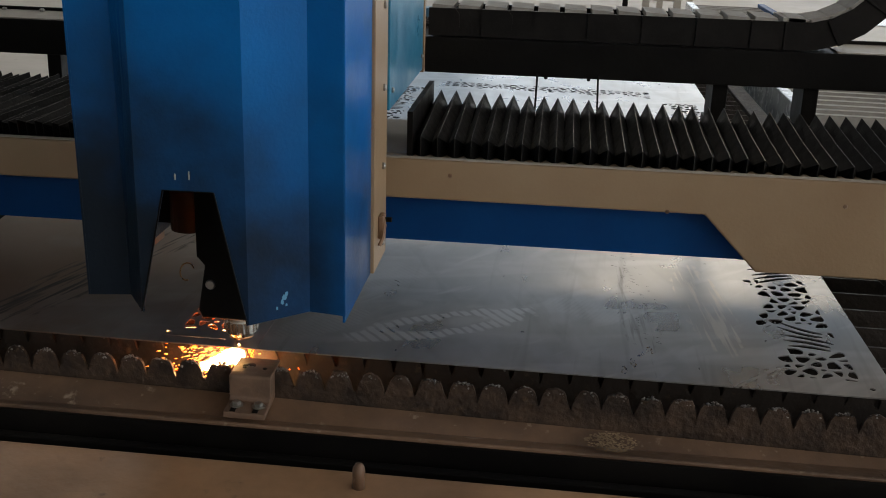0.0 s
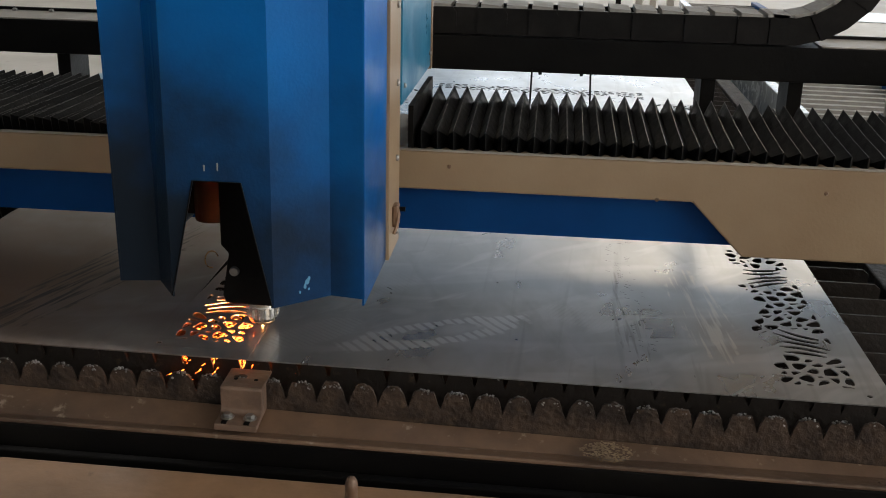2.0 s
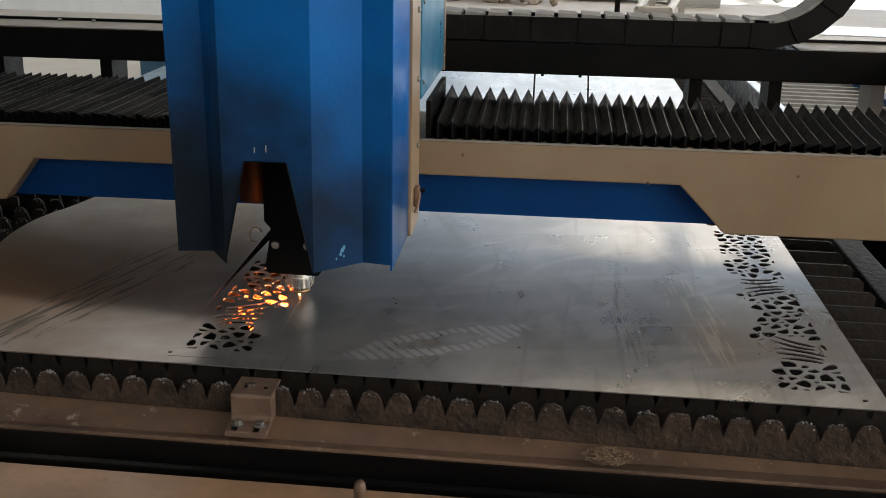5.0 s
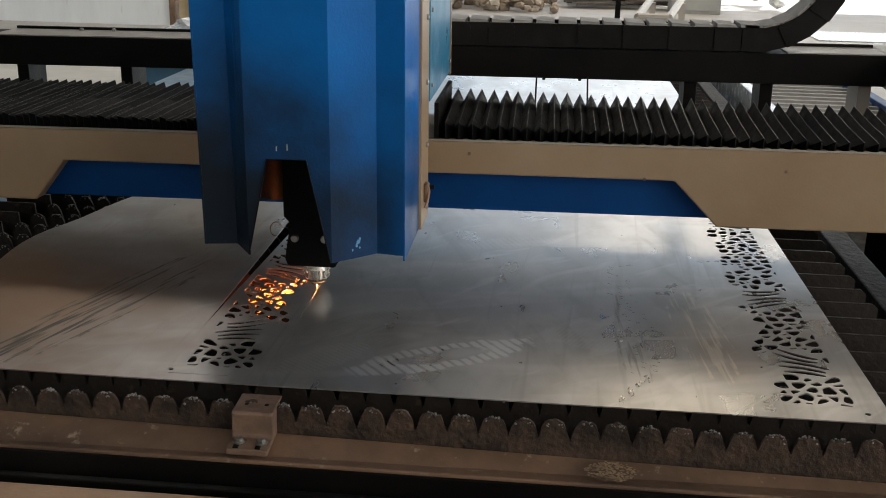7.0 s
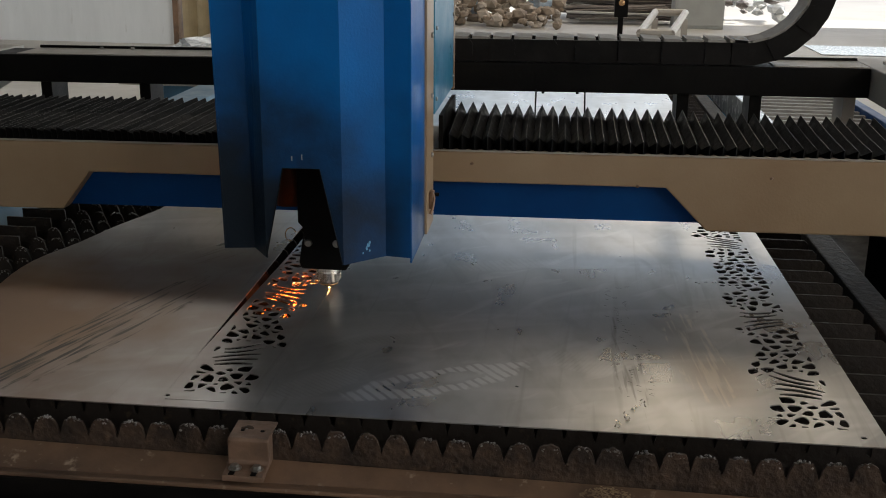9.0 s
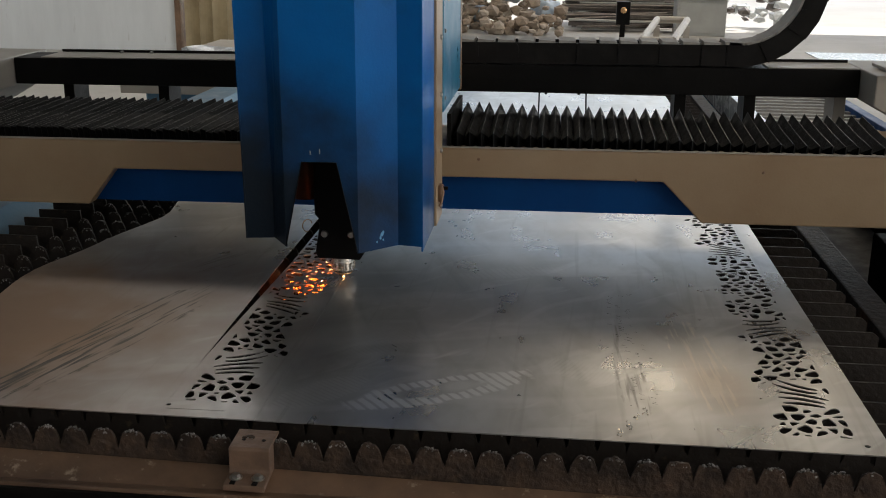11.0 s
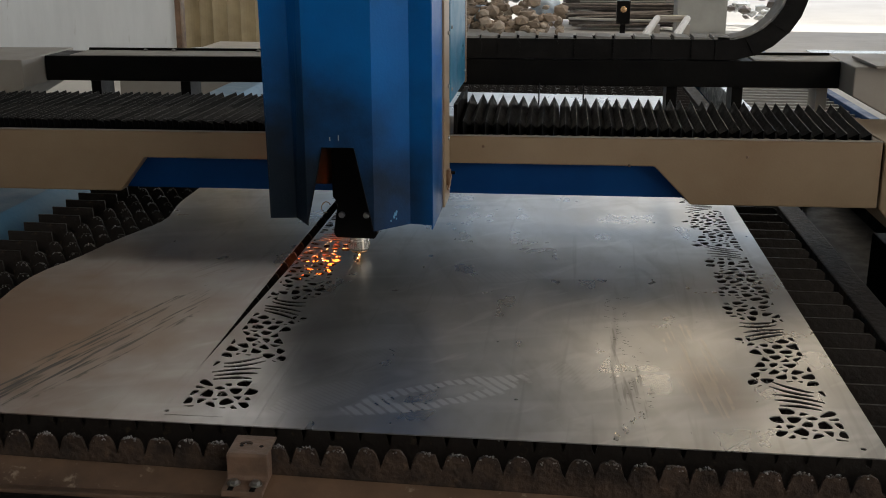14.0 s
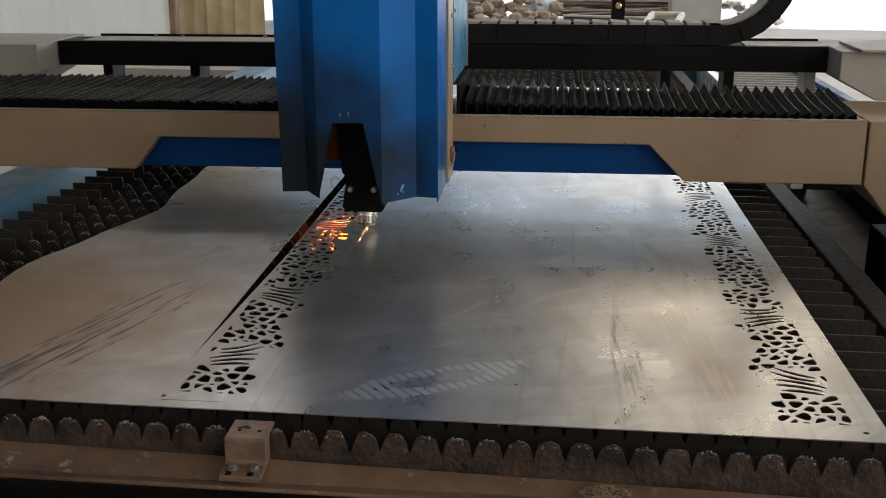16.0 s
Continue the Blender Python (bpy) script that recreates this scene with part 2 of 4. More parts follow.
BELLOWS = material("black_bellows_fabric", (0.004, 0.004, 0.0044), 0.42, 0, (0.007, 0.007, 0.0075), 20, 6, (0.4, 0.7), 0.15, 240, 0.12, gloss=0.1)
RIDGE = material("highlit_bellows_ridge", (0.035, 0.033, 0.031), 0.32, 0, (0.016, 0.016, 0.016), 40, 5, (0.4, 0.7), 0.1, 200)
CHAIN = material("black_plastic", (0.011, 0.010, 0.0095), 0.5, 0, (0.018, 0.016, 0.015), 30, 5, (0.4, 0.7), 0.1, 200, gloss=0.1)
DUSTY = material("dusty_plastic", (0.36, 0.34, 0.31), 0.7, 0, (0.28, 0.26, 0.24), 30, 5, (0.4, 0.7), 0.1, 200)
RUST = material("rusty_slat", (0.095, 0.064, 0.047), 0.6, 0.2, (0.036, 0.027, 0.022), 26, 9, (0.36, 0.62), 0.9, 130, 0.1, (0.13, 0.085, 0.056), 55, (0.60, 0.76), gloss=0.25)
# soot, and the shade under the sheet, both put into this colour
DARK_STEEL = material("dark_slat_steel", (0.035, 0.028, 0.024), 0.7, 0.2, (0.03, 0.025, 0.022), 22, 8, (0.38, 0.66), 0.6, 90, 0.1, (0.11, 0.075, 0.05), 55, (0.6, 0.76), gloss=0.3)
SLAG = material("slag_crust", (0.30, 0.285, 0.275), 0.36, 0.5, (0.10, 0.09, 0.082), 70, 8, (0.38, 0.66), 1.0, 160, 0.15, (0.24, 0.22, 0.20), 120, (0.55, 0.7))
LEDGE = material("worn_brown_steel", (0.23, 0.138, 0.086), 0.40, 0.1, (0.105, 0.065, 0.044), 7, 8, (0.36, 0.66), 0.3, 70, 0.14, (0.40, 0.31, 0.235), 55, (0.62, 0.72))
APRON = material("worn_tan_steel", (0.50, 0.285, 0.155), 0.45, 0.05, (0.30, 0.17, 0.092), 6, 8, (0.36, 0.66), 0.2, 80, 0.1, (0.10, 0.065, 0.045), 34, (0.62, 0.78))
CLAMP = material("clamp_steel", (0.26, 0.165, 0.115), 0.45, 0.3, (0.16, 0.105, 0.075), 30, 8, (0.36, 0.66), 0.3, 120, 0.1)
CRUST = material("flaked_patch", (0.42, 0.30, 0.18), 0.75, 0, (0.24, 0.16, 0.095), 60, 8, (0.4, 0.62), 0.8, 120)
CHROME = material("bright_metal", (0.72, 0.68, 0.62), 0.24, 1.0, (0.6, 0.56, 0.5), 20)
BRASS = material("copper_nozzle", (0.70, 0.42, 0.22), 0.3, 1.0, (0.55, 0.32, 0.16), 30)
TUBE = material("heat_tinted_tube", (0.055, 0.030, 0.022), 0.5, 0.5, (0.035, 0.020, 0.015), 30)
SCREW = material("zinc_screw", (0.45, 0.43, 0.40), 0.35, 0.9)
SIDE = material("blue_grey_side", (0.10, 0.24, 0.36), 0.4, 0.2, (0.07, 0.17, 0.27), 6, 6, (0.3, 0.7), 0.1, 90)
CONCRETE = material("concrete_floor", (0.42, 0.40, 0.37), 0.7, 0, (0.34, 0.32, 0.29), 1.2, 8, (0.35, 0.65), 0.2, 30, 0.1, (0.28, 0.26, 0.23), 9, (0.6, 0.75))
SUNLIT_YARD = material("sunlit_yard_concrete", (0.62, 0.60, 0.57), 0.8, 0, (0.54, 0.52, 0.49), 0.6, 8, (0.35, 0.65), 0.1, 20)
UNSEEN_WALL = material("brown_unseen_wall", (0.15, 0.11, 0.08), 0.8, 0, (0.10, 0.075, 0.055), 0.8, 7, (0.35, 0.65), 0.2, 20)
WALL = material("whitewashed_wall", (0.80, 0.82, 0.83), 0.7, 0, (0.68, 0.70, 0.71), 0.9, 7, (0.35, 0.7), 0.1, 20, 0.05, (0.5, 0.5, 0.48), 5, (0.62, 0.8), (3, 3, 0.5))
CURTAIN = material("yellowed_strip", (0.38, 0.30, 0.17), 0.4, 0, (0.26, 0.20, 0.11), 3, 5, (0.35, 0.65))
ROOF = material("roof_sheet", (0.30, 0.30, 0.30), 0.6, 0, (0.24, 0.24, 0.23), 2)
PALE_RUBBLE = material("pale_rubble", (0.42, 0.36, 0.30), 0.85, 0, (0.30, 0.25, 0.20), 9, 6, (0.35, 0.65), 0.4, 40)
RUBBLE = material("rubble", (0.30, 0.23, 0.17), 0.85, 0, (0.20, 0.16, 0.12), 9, 6, (0.35, 0.65), 0.4, 40)
BAGS = material("pale_blue_bag", (0.36, 0.46, 0.58), 0.45, 0, (0.48, 0.52, 0.56), 6)
SCRAP = material("scrap_steel", (0.09, 0.08, 0.075), 0.5, 0.5, (0.16, 0.14, 0.13), 8)
GREY = material("grey_cabinet_paint", (0.34, 0.34, 0.32), 0.5, 0, (0.29, 0.29, 0.27), 4)
FOIL = material("pale_plastic_film", (0.62, 0.64, 0.64), 0.25, 0, (0.42, 0.44, 0.46), 12)
FLARE = glow("white_hot_metal", (1.0, 0.52, 0.20), 125)
POINT = glow("hot_point", (1.0, 0.50, 0.18), 9)
SPARK = glow("orange_sparks", (1.0, 0.22, 0.035), 7)
EMBER = glow("cooling_slag", (1.0, 0.14, 0.016), 6.0)


# ---- mesh helpers ----
def link(name, bm, mat, parent=None, label="", bevel=0.0, smooth=False):
    me = bpy.data.meshes.new(name)
    bmesh.ops.recalc_face_normals(bm, faces=bm.faces)
    bm.to_mesh(me)
    bm.free()
    me.materials.append(mat)
    if smooth:
        for p in me.polygons:
            p.use_smooth = True
    ob = new(name, me)
    if parent:
        ob.parent = parent
    if label:
        ob["label"] = label
    if bevel:
        mod = ob.modifiers.new("bevel", "BEVEL")
        mod.width, mod.segments, mod.limit_method = bevel, 2, "ANGLE"
    return ob


def part(name, bm, mat, parent, label="", bevel=0.0, smooth=False):
    return link(name, bm, mat, parent, label, bevel, smooth)


def thing(name, label, category, group="", kind="", at=(0, 0, 0)):
    ob = new(name)
    ob.location = at
    ob.empty_display_size = 0.05
    return tagged(ob, label, category, group, kind)


def box(x0, x1, y0, y1, z0, z1, bm=None):
    bm = bm or bmesh.new()
    r = bmesh.ops.create_cube(bm, size=1)
    for v in r["verts"]:
        v.co = Vector((x0 if v.co.x < 0 else x1, y0 if v.co.y < 0 else y1, z0 if v.co.z < 0 else z1))
    return bm


def prism(poly, axis, a, b, bm=None):
    """Extrudes a polygon along an axis: points are (y, z) for x, (x, z) for y, (x, y) for z."""
    bm = bm or bmesh.new()

    def at(p, k):
        return {"x": (k, p[0], p[1]), "y": (p[0], k, p[1]), "z": (p[0], p[1], k)}[axis]
    lo = [bm.verts.new(at(p, a)) for p in poly]
    hi = [bm.verts.new(at(p, b)) for p in poly]
    bm.faces.new(lo)
    bm.faces.new(hi[::-1])
    for i in range(len(poly)):
        j = (i + 1) % len(poly)
        bm.faces.new((lo[i], hi[i], hi[j], lo[j]))
    return bm


def lathe(profile, centre, axis="z", seg=24, bm=None):
    """A turned solid: profile of (radius, height)."""
    bm = bm or bmesh.new()
    rings = []
    for r, h in profile:
        ring = []
        for i in range(seg):
            a = 2 * math.pi * i / seg
            u, v = r * math.cos(a), r * math.sin(a)
            p = {"z": (u, v, h), "y": (u, h, v), "x": (h, u, v)}[axis]
            ring.append(bm.verts.new(Vector(centre) + Vector(p)))
        rings.append(ring)
    for a, b in zip(rings, rings[1:]):
        for i in range(seg):
            j = (i + 1) % seg
            bm.faces.new((a[i], a[j], b[j], b[i]))
    bm.faces.new(rings[0][::-1])
    bm.faces.new(rings[-1])
    return bm


def tube(points, radius, seg=8, bm=None):
    bm = bm or bmesh.new()
    pts = [Vector(p) for p in points]
    rings = []
    for i, p in enumerate(pts):
        d = (pts[min(i + 1, len(pts) - 1)] - pts[max(i - 1, 0)]).normalized()
        s = d.orthogonal().normalized()
        u = d.cross(s)
        rings.append([bm.verts.new(p + radius * (math.cos(2 * math.pi * k / seg) * s + math.sin(2 * math.pi * k / seg) * u)) for k in range(seg)])
    for a, b in zip(rings, rings[1:]):
        for k in range(seg):
            j = (k + 1) % seg
            bm.faces.new((a[k], a[j], b[j], b[k]))
    bm.faces.new(rings[0][::-1])
    bm.faces.new(rings[-1])
    return bm


# ---- the shed ----
def build_shed():
    tagged(link("floor", box(-9, 9, -6, 15.3, -0.2, 0), CONCRETE), "worn grey concrete floor of the workshop", "floor", kind="structure")
    # floor splits where sun begins; its brightness is partly in the paler colour
    tagged(link("ground", box(-60, 60, 15.304, 90, -0.25, -0.004), SUNLIT_YARD), "concrete beyond the floor's sunlit edge, sunlight put into a paler colour", "ground", kind="structure")
    tagged(link("wall_west", box(-9.3, -9, -6, 18, 0, 6), WALL), "whitewashed side wall of the workshop", "wall", kind="structure")
    tagged(link("wall_south", box(-9.3, 9.3, -6.3, -6, 0, 6), WALL), "plain wall at the near end of the workshop", "wall", kind="structure")
    tagged(link("wall_east", box(9, 9.3, -6, 18, 0, 6), WALL), "plain far side wall of the workshop", "wall", kind="structure")
    # unseen upper wall, added in brown so the sheet's left reflection dims
    tagged(link("wall_north_upper", box(-9.3, -4.62, 11.01, 11.2, 4.2, 6), UNSEEN_WALL), "unseen brown wall added above the white sheeting to darken reflections", "wall", kind="structure")
    bm = box(-9.3, -4.62, 11.0, 11.2, 0, 4.2)
    tagged(link("wall_north", bm, WALL), "streaked white wall sheeting behind the machine", "wall", kind="structure")
    tagged(link("ceiling", box(-9.4, 9.4, -6.4, 18.2, 6, 6.15), ROOF), "dim grey sheet roof of the workshop", "ceiling", kind="structure")
    st = thing("strip_curtain", "yellowed plastic strip curtain hanging beside the wall", "curtain")
    for i in range(6):
        x = -4.55 + i * 0.16
        poly = [(x + 0.17 * k / 6, 11.0 + 0.03 * math.sin(math.pi * k / 6) + (i % 2) * 0.02) for k in range(7)]
        poly += [(p[0], p[1] + 0.006) for p in poly[::-1]]
        part("strip", prism(poly, "z", 0.0, 4.2), CURTAIN, st)
    tagged(link("door_post", box(-4.63, -4.57, 10.9, 11.25, 0, 4.5), LEDGE), "rusty steel post at the edge of the wall", "post", kind="structure")


build_shed()


# ---- the machine bed ----
SLAT_PITCH, TOOTH = 0.0645, 0.0345
BED = thing("machine_bed", "long cutting machine bed with brown front rail and dark frame", "machine bed")


def build_bed():
    ledge = box(-1.75, 0.6, -0.092, -0.033, 0.725, 0.752)
    for v in ledge.verts:
        if v.co.y > -0.05 and v.co.z > 0.74:
            v.co.z += -0.018 * (v.co.x + 0.36)      # the ledge is a little twisted
    part("front_ledge", ledge, LEDGE, BED, "worn brown steel ledge with scratches", 0.002)
    part("ledge_lip", prism([(-0.100, 0.712), (-0.092, 0.712), (-0.092, 0.748), (-0.097, 0.748)], "x", -1.75, 0.6), BLACK, BED, "black painted lip")
    part("groove", box(-1.75, 0.6, -0.166, -0.100, 0.60, 0.722), BLACK, BED, "dark oily groove")
    part("groove_rail", box(-1.75, 0.6, -0.128, -0.116, 0.722, 0.734), BLACK, BED, "", 0.002)
    poly = [(-0.170, 0.752), (-0.168, 0.747), (-0.168, 0.60), (-0.50, 0.45), (-0.50, 0.62), (-0.34, 0.735), (-0.30, 0.752)]
    part("apron", prism(poly, "x", -1.75, 0.6), APRON, BED, "tan steel apron with dark scuffs", 0.003)
    part("apron_stop", lathe([(0.0064, 0.0), (0.0064, 0.022), (0.0055, 0.027), (0.0035, 0.030), (0.001, 0.031)], (-0.567, -0.200, 0.748), "z", 18), LEDGE, BED, "small rounded brown steel stop", 0, True)
    part("side_frame", box(-1.62, -1.50, -0.1, 3.7, 0.25, 0.80), SIDE, BED, "blue-grey sheet metal side wall", 0.004)
    part("side_shelf", prism([(-1.50, 0.80), (-1.50, 0.79), (-1.435, 0.745), (-1.435, 0.755)], "y", -0.1, 3.7), SIDE, BED)
    part("end_rail", box(0.118, 0.165, -0.05, 3.7, 0.70, 0.772), DARK_STEEL, BED, "brown angle rail that holds the slat ends", 0.003)
    part("end_rail", box(-1.435, -1.405, -0.05, 3.7, 0.70, 0.772), DARK_STEEL, BED, "", 0.003)
    part("pit", box(-1.5, 0.6, -0.03, 3.7, 0.20, 0.24), BLACK, BED, "dark scrap pit under the slats")
    part("side_channel", box(0.165, 0.74, -0.05, 4.7, 0.20, 0.36), BLACK, BED, "black side channel")
    part("guide_rail", box(0.44, 0.50, -0.05, 1.68, 0.36, 0.62), BLACK, BED, "", 0.004)
    # added panel out of view that blocks side light from the bed's right
    part("side_cover", box(0.74, 0.78, 0.30, 1.0, 0.0, 1.02), BLACK, BED, "unseen black panel added to keep side light off the bed", 0.004)
    part("side_guard", box(0.745, 0.775, 1.004, 3.6, 0.0, 0.56), BLACK, BED, "black lower side guard", 0.004)
    part("rear_frame", box(-1.62, 0.66, 3.7, 3.78, 0.2, 0.80), SIDE, BED)
    for x in (-1.56, 0.60):
        for y in (0.1, 1.8, 3.6):
            part("foot", box(x - 0.05, x + 0.05, y - 0.05, y + 0.05, 0.0, 0.25), BLACK, BED)
    # flaked patch on the ledge
    bm = bmesh.new()
    rnd = random.Random(4)
    for i in range(280):
        a, r = rnd.random() * 6.28, rnd.random() ** 0.6
        cx, cy = -0.315 + 0.028 * r * math.cos(a), -0.064 + 0.022 * r * math.sin(a)
        ring = [bm.verts.new((cx + rnd.uniform(0.0006, 0.0024) * math.cos(k), cy + rnd.uniform(0.0006, 0.0024) * math.sin(k), 0.7524 + i * 0.000008)) for k in (0, 1.05, 2.1, 3.15, 4.2, 5.25)]
        bm.faces.new(ring)
    tagged(part("flaked_patch", bm, CRUST, BED, "pale flaked patch on the ledge"), kind="stuff")


build_bed()


def slat_mesh(seed):
    """One toothed support slat with plain end tabs, its tips crusted and uneven."""
    rnd = random.Random(seed)
    pts = [(-1.432, 0.60), (-1.432, 0.795), (-1.345, 0.795), (-1.3435, 0.776)]
    x = -1.345
    k = 0
    for k in range(38):
        c = -1.3265 + 0.0170 + k * TOOTH + rnd.uniform(-0.0010, 0.0010)
        top = 0.7955 + rnd.uniform(-0.004, 0.0006)
        w = 0.0100 + rnd.uniform(-0.0010, 0.0010)
        dip = 0.7690 + 0.0035 * k / 38 + rnd.uniform(-0.002, 0.002)
        pts.append((c - 0.0171, dip))
        sides = ((0.97, 0.0035), (0.88, 0.009), (0.78, 0.0145), (0.63, 0.0196))
        for q, h in sides:
            pts.append((c - 0.0165 * q + rnd.uniform(-0.0004, 0.0004), dip + h))
        for q in (-0.62, -0.3, 0.0, 0.3, 0.62):
            pts.append((c + w * q, top - 0.0030 * abs(q) ** 2 + rnd.uniform(-0.0014, 0.0010)))
        for q, h in sides[::-1]:
            pts.append((c + 0.0165 * q + rnd.uniform(-0.0004, 0.0004), dip + h))
    pts += [(-0.012, 0.772), (-0.010, 0.795), (0.086, 0.795), (0.095, 0.788), (0.095, 0.60)]
    return pts


def build_slats():
    meshes = []
    for s in range(4):
        pts = slat_mesh(s)
        bm = bmesh.new()
        ridge = pts[1:-1]
        rows = [[bm.verts.new((x, y, z)) for x, z in ridge] for y in (-0.0022, 0.0022)]
        feet = [[bm.verts.new((x, y, 0.60)) for x, z in ridge] for y in (-0.0022, 0.0022)]
        for i in range(len(ridge) - 1):
            bm.faces.new((feet[0][i], feet[0][i + 1], rows[0][i + 1], rows[0][i]))
            bm.faces.new((rows[1][i], rows[1][i + 1], feet[1][i + 1], feet[1][i]))
            bm.faces.new((rows[0][i], rows[0][i + 1], rows[1][i + 1], rows[1][i]))
        for i in (0, -1):
            bm.faces.new((feet[0][i], rows[0][i], rows[1][i], feet[1][i]))
        me = bpy.data.meshes.new("slat_blade")
        bmesh.ops.recalc_face_normals(bm, faces=bm.faces)
        bm.to_mesh(me)
        bm.free()
        me.materials.append(RUST)
        rnd = random.Random(90 + s)
        ball = bmesh.new()
        bmesh.ops.create_icosphere(ball, subdivisions=1, radius=1)
        shape = [v.co.copy() for v in ball.verts]
        tris = [[v.index for v in f.verts] for f in ball.faces]
        ball.free()
        verts, faces = [], []
        for k in range(38):
            c = -1.3095 + k * TOOTH
            for q in range(26):
                r, u = rnd.uniform(0.0006, 0.0019), rnd.uniform(-1, 1)
                o = Vector((c + u * 0.0098, rnd.uniform(-0.0022, 0.0022), 0.7937 - 0.0065 * u ** 4 - rnd.random() ** 3 * 0.005))
                faces += [[i + len(verts) for i in f] for f in tris]
                verts += [o + v * (r * rnd.uniform(0.7, 1.2)) for v in shape]
        cm = bpy.data.meshes.new("slag_crust")
        cm.from_pydata(verts, [], faces)
        cm.materials.append(SLAG)
        meshes.append((me, cm))
    for i in range(56):
        y = -0.03 + i * SLAT_PITCH
        t = thing("support_slat", ("rusty" if i == 0 else "darkened") + " toothed steel support slat with slag-crusted tips", "support slat", "slats of the cutting bed", at=(0, y, -0.0005))
        for name, me in zip(("blade", "slag_crust"), meshes[i % 4]):
            ob = new(name, me)
            ob.parent = t
            if name == "blade" and i:
                ob.material_slots[0].link = "OBJECT"
                ob.material_slots[0].material = DARK_STEEL
            if name == "slag_crust":
                tagged(ob, "grainy grey slag crust", kind="stuff")


build_slats()


def build_clamp(x, y):
    """Small bracket that screws to the ledge and carries the slat's face."""
    t = thing("slat_clamp", "small brown steel bracket bolted on the front ledge", "bracket")
    poly = [(-0.010, 0.7940), (-0.054, 0.7925), (-0.056, 0.790), (-0.056, 0.7660), (-0.059, 0.7625), (-0.082, 0.7600), (-0.083, 0.753), (-0.036, 0.759), (-0.036, 0.7895), (-0.010, 0.7910)]
    part("bracket", prism([(p[0] + y, p[1]) for p in poly], "x", x - 0.0235, x + 0.0235), CLAMP, t, "", 0.0012)
    for dx in (-0.0125, 0.0125):
        b = part("bolt", lathe([(0.0052, 0), (0.0052, 0.003), (0.0042, 0.004)], (x + dx, y - 0.067, 0.7624), "z", 6), SCREW, t, "bright hexagon bolt")
        part("washer", lathe([(0.0075, 0), (0.0075, 0.0012)], (x + dx, y - 0.067, 0.7615), "z", 18), SCREW, b)
        part("slot", box(x + dx - 0.004, x + dx + 0.002, y - 0.0805, y - 0.073, 0.7600, 0.7613), BLACK, t, "dark adjusting slot")
    for dx in (-0.011, 0.012):
        part("screw_hole", lathe([(0.0024, 0), (0.0024, 0.0006)], (x + dx, y - 0.036, 0.7932), "z", 12), BLACK, t, "small dark screw hole")


build_clamp(-0.716, 0.0)


# ---- the cut sheet ----
def pebbles(length, seed, fans, place):
    """Cut-outs of one ornamental strip: u runs in from the straight border, v along the strip.
    Pebbles of mixed size with a ragged inner edge, and fans of curved slots among them."""
    rnd = random.Random(seed)
    wide = 0.081
    holes = []
    for n, c in enumerate(fans):
        flip = -1 if n % 2 else 1
        for i in range(5):
            k = i - 2
            ln = 0.060 - 0.0042 * abs(k) + rnd.uniform(-0.005, 0.004)
            mid = 0.039 + rnd.uniform(-0.003, 0.003)
            line = []
            for j in range(8):
                e = j / 7 - 0.5
                v = c + k * 0.0140 * (1.0 + 0.42 * e) + flip * 0.020 * e + 0.034 * e * e * (0.6 if k > 0 else -0.45)
                line.append((mid + e * ln, v, 0.0045 * math.sin(math.pi * (0.14 + 0.74 * j / 7))))
            holes.append([(u, v - w) for u, v, w in line] + [(u, v + w) for u, v, w in line[::-1]])
    # seeds of mixed radius, packed closer across the slant than along it
    slant = radians(-62)
    cs, sn = math.cos(slant), math.sin(slant)

    def flat(p):
        return ((p[0] * cs + p[1] * sn) * 0.70, (p[1] * cs - p[0] * sn) * 1.12)
    seeds = []
    buckets = collections.defaultdict(list)
    for radius, tries in ((0.0090, 420), (0.0072, 1600), (0.0056, 3600), (0.0043, 5200)):
        for _ in range(int(tries * length / 1.7)):
            p = (rnd.uniform(0.001, wide + 0.012), rnd.uniform(0, length))
            q = flat(p)
            key = int(p[1] / 0.03)
            if all((q[0] - o[0]) ** 2 + (q[1] - o[1]) ** 2 > (radius + o[2]) ** 2 * 0.86 for k in (key - 1, key, key + 1) for o in buckets[k]):
                buckets[key].append((q[0], q[1], radius))
                seeds.append((p, radius, key))
    near = collections.defaultdict(list)
    for sd in seeds:
        near[sd[2]].append(sd)
    for p, radius, key in seeds:
        edge = wide - 0.010 * abs(math.sin(p[1] * 19.0)) + 0.005 * math.sin(p[1] * 47)
        if p[0] > edge:
            continue
        poly = [(0, max(p[1] - 0.04, 0)), (wide + 0.01, max(p[1] - 0.04, 0)), (wide + 0.01, min(p[1] + 0.04, length)), (0, min(p[1] + 0.04, length))]
        for q, other, _ in (o for k in (key - 1, key, key + 1) for o in near[k]):
            if q is p:
                continue
            m = (q[0] - p[0], q[1] - p[1])
            gap = math.hypot(*m)
            m = (m[0] / gap, m[1] / gap)
            d = p[0] * m[0] + p[1] * m[1] + gap * radius / (radius + other) - 0.0028
            out = []
            for g0, g1 in zip(poly, poly[1:] + poly[:1]):
                d0, d1 = g0[0] * m[0] + g0[1] * m[1] - d, g1[0] * m[0] + g1[1] * m[1] - d
                if d0 <= 0:
                    out.append(g0)
                if d0 * d1 < 0:
                    w = d0 / (d0 - d1)
                    out.append((g0[0] + w * (g1[0] - g0[0]), g0[1] + w * (g1[1] - g0[1])))
            poly = out
            if len(poly) < 3:
                break
        if len(poly) < 3:
            continue
        area = 0.5 * abs(sum(g0[0] * g1[1] - g0[1] * g1[0] for g0, g1 in zip(poly, poly[1:] + poly[:1])))
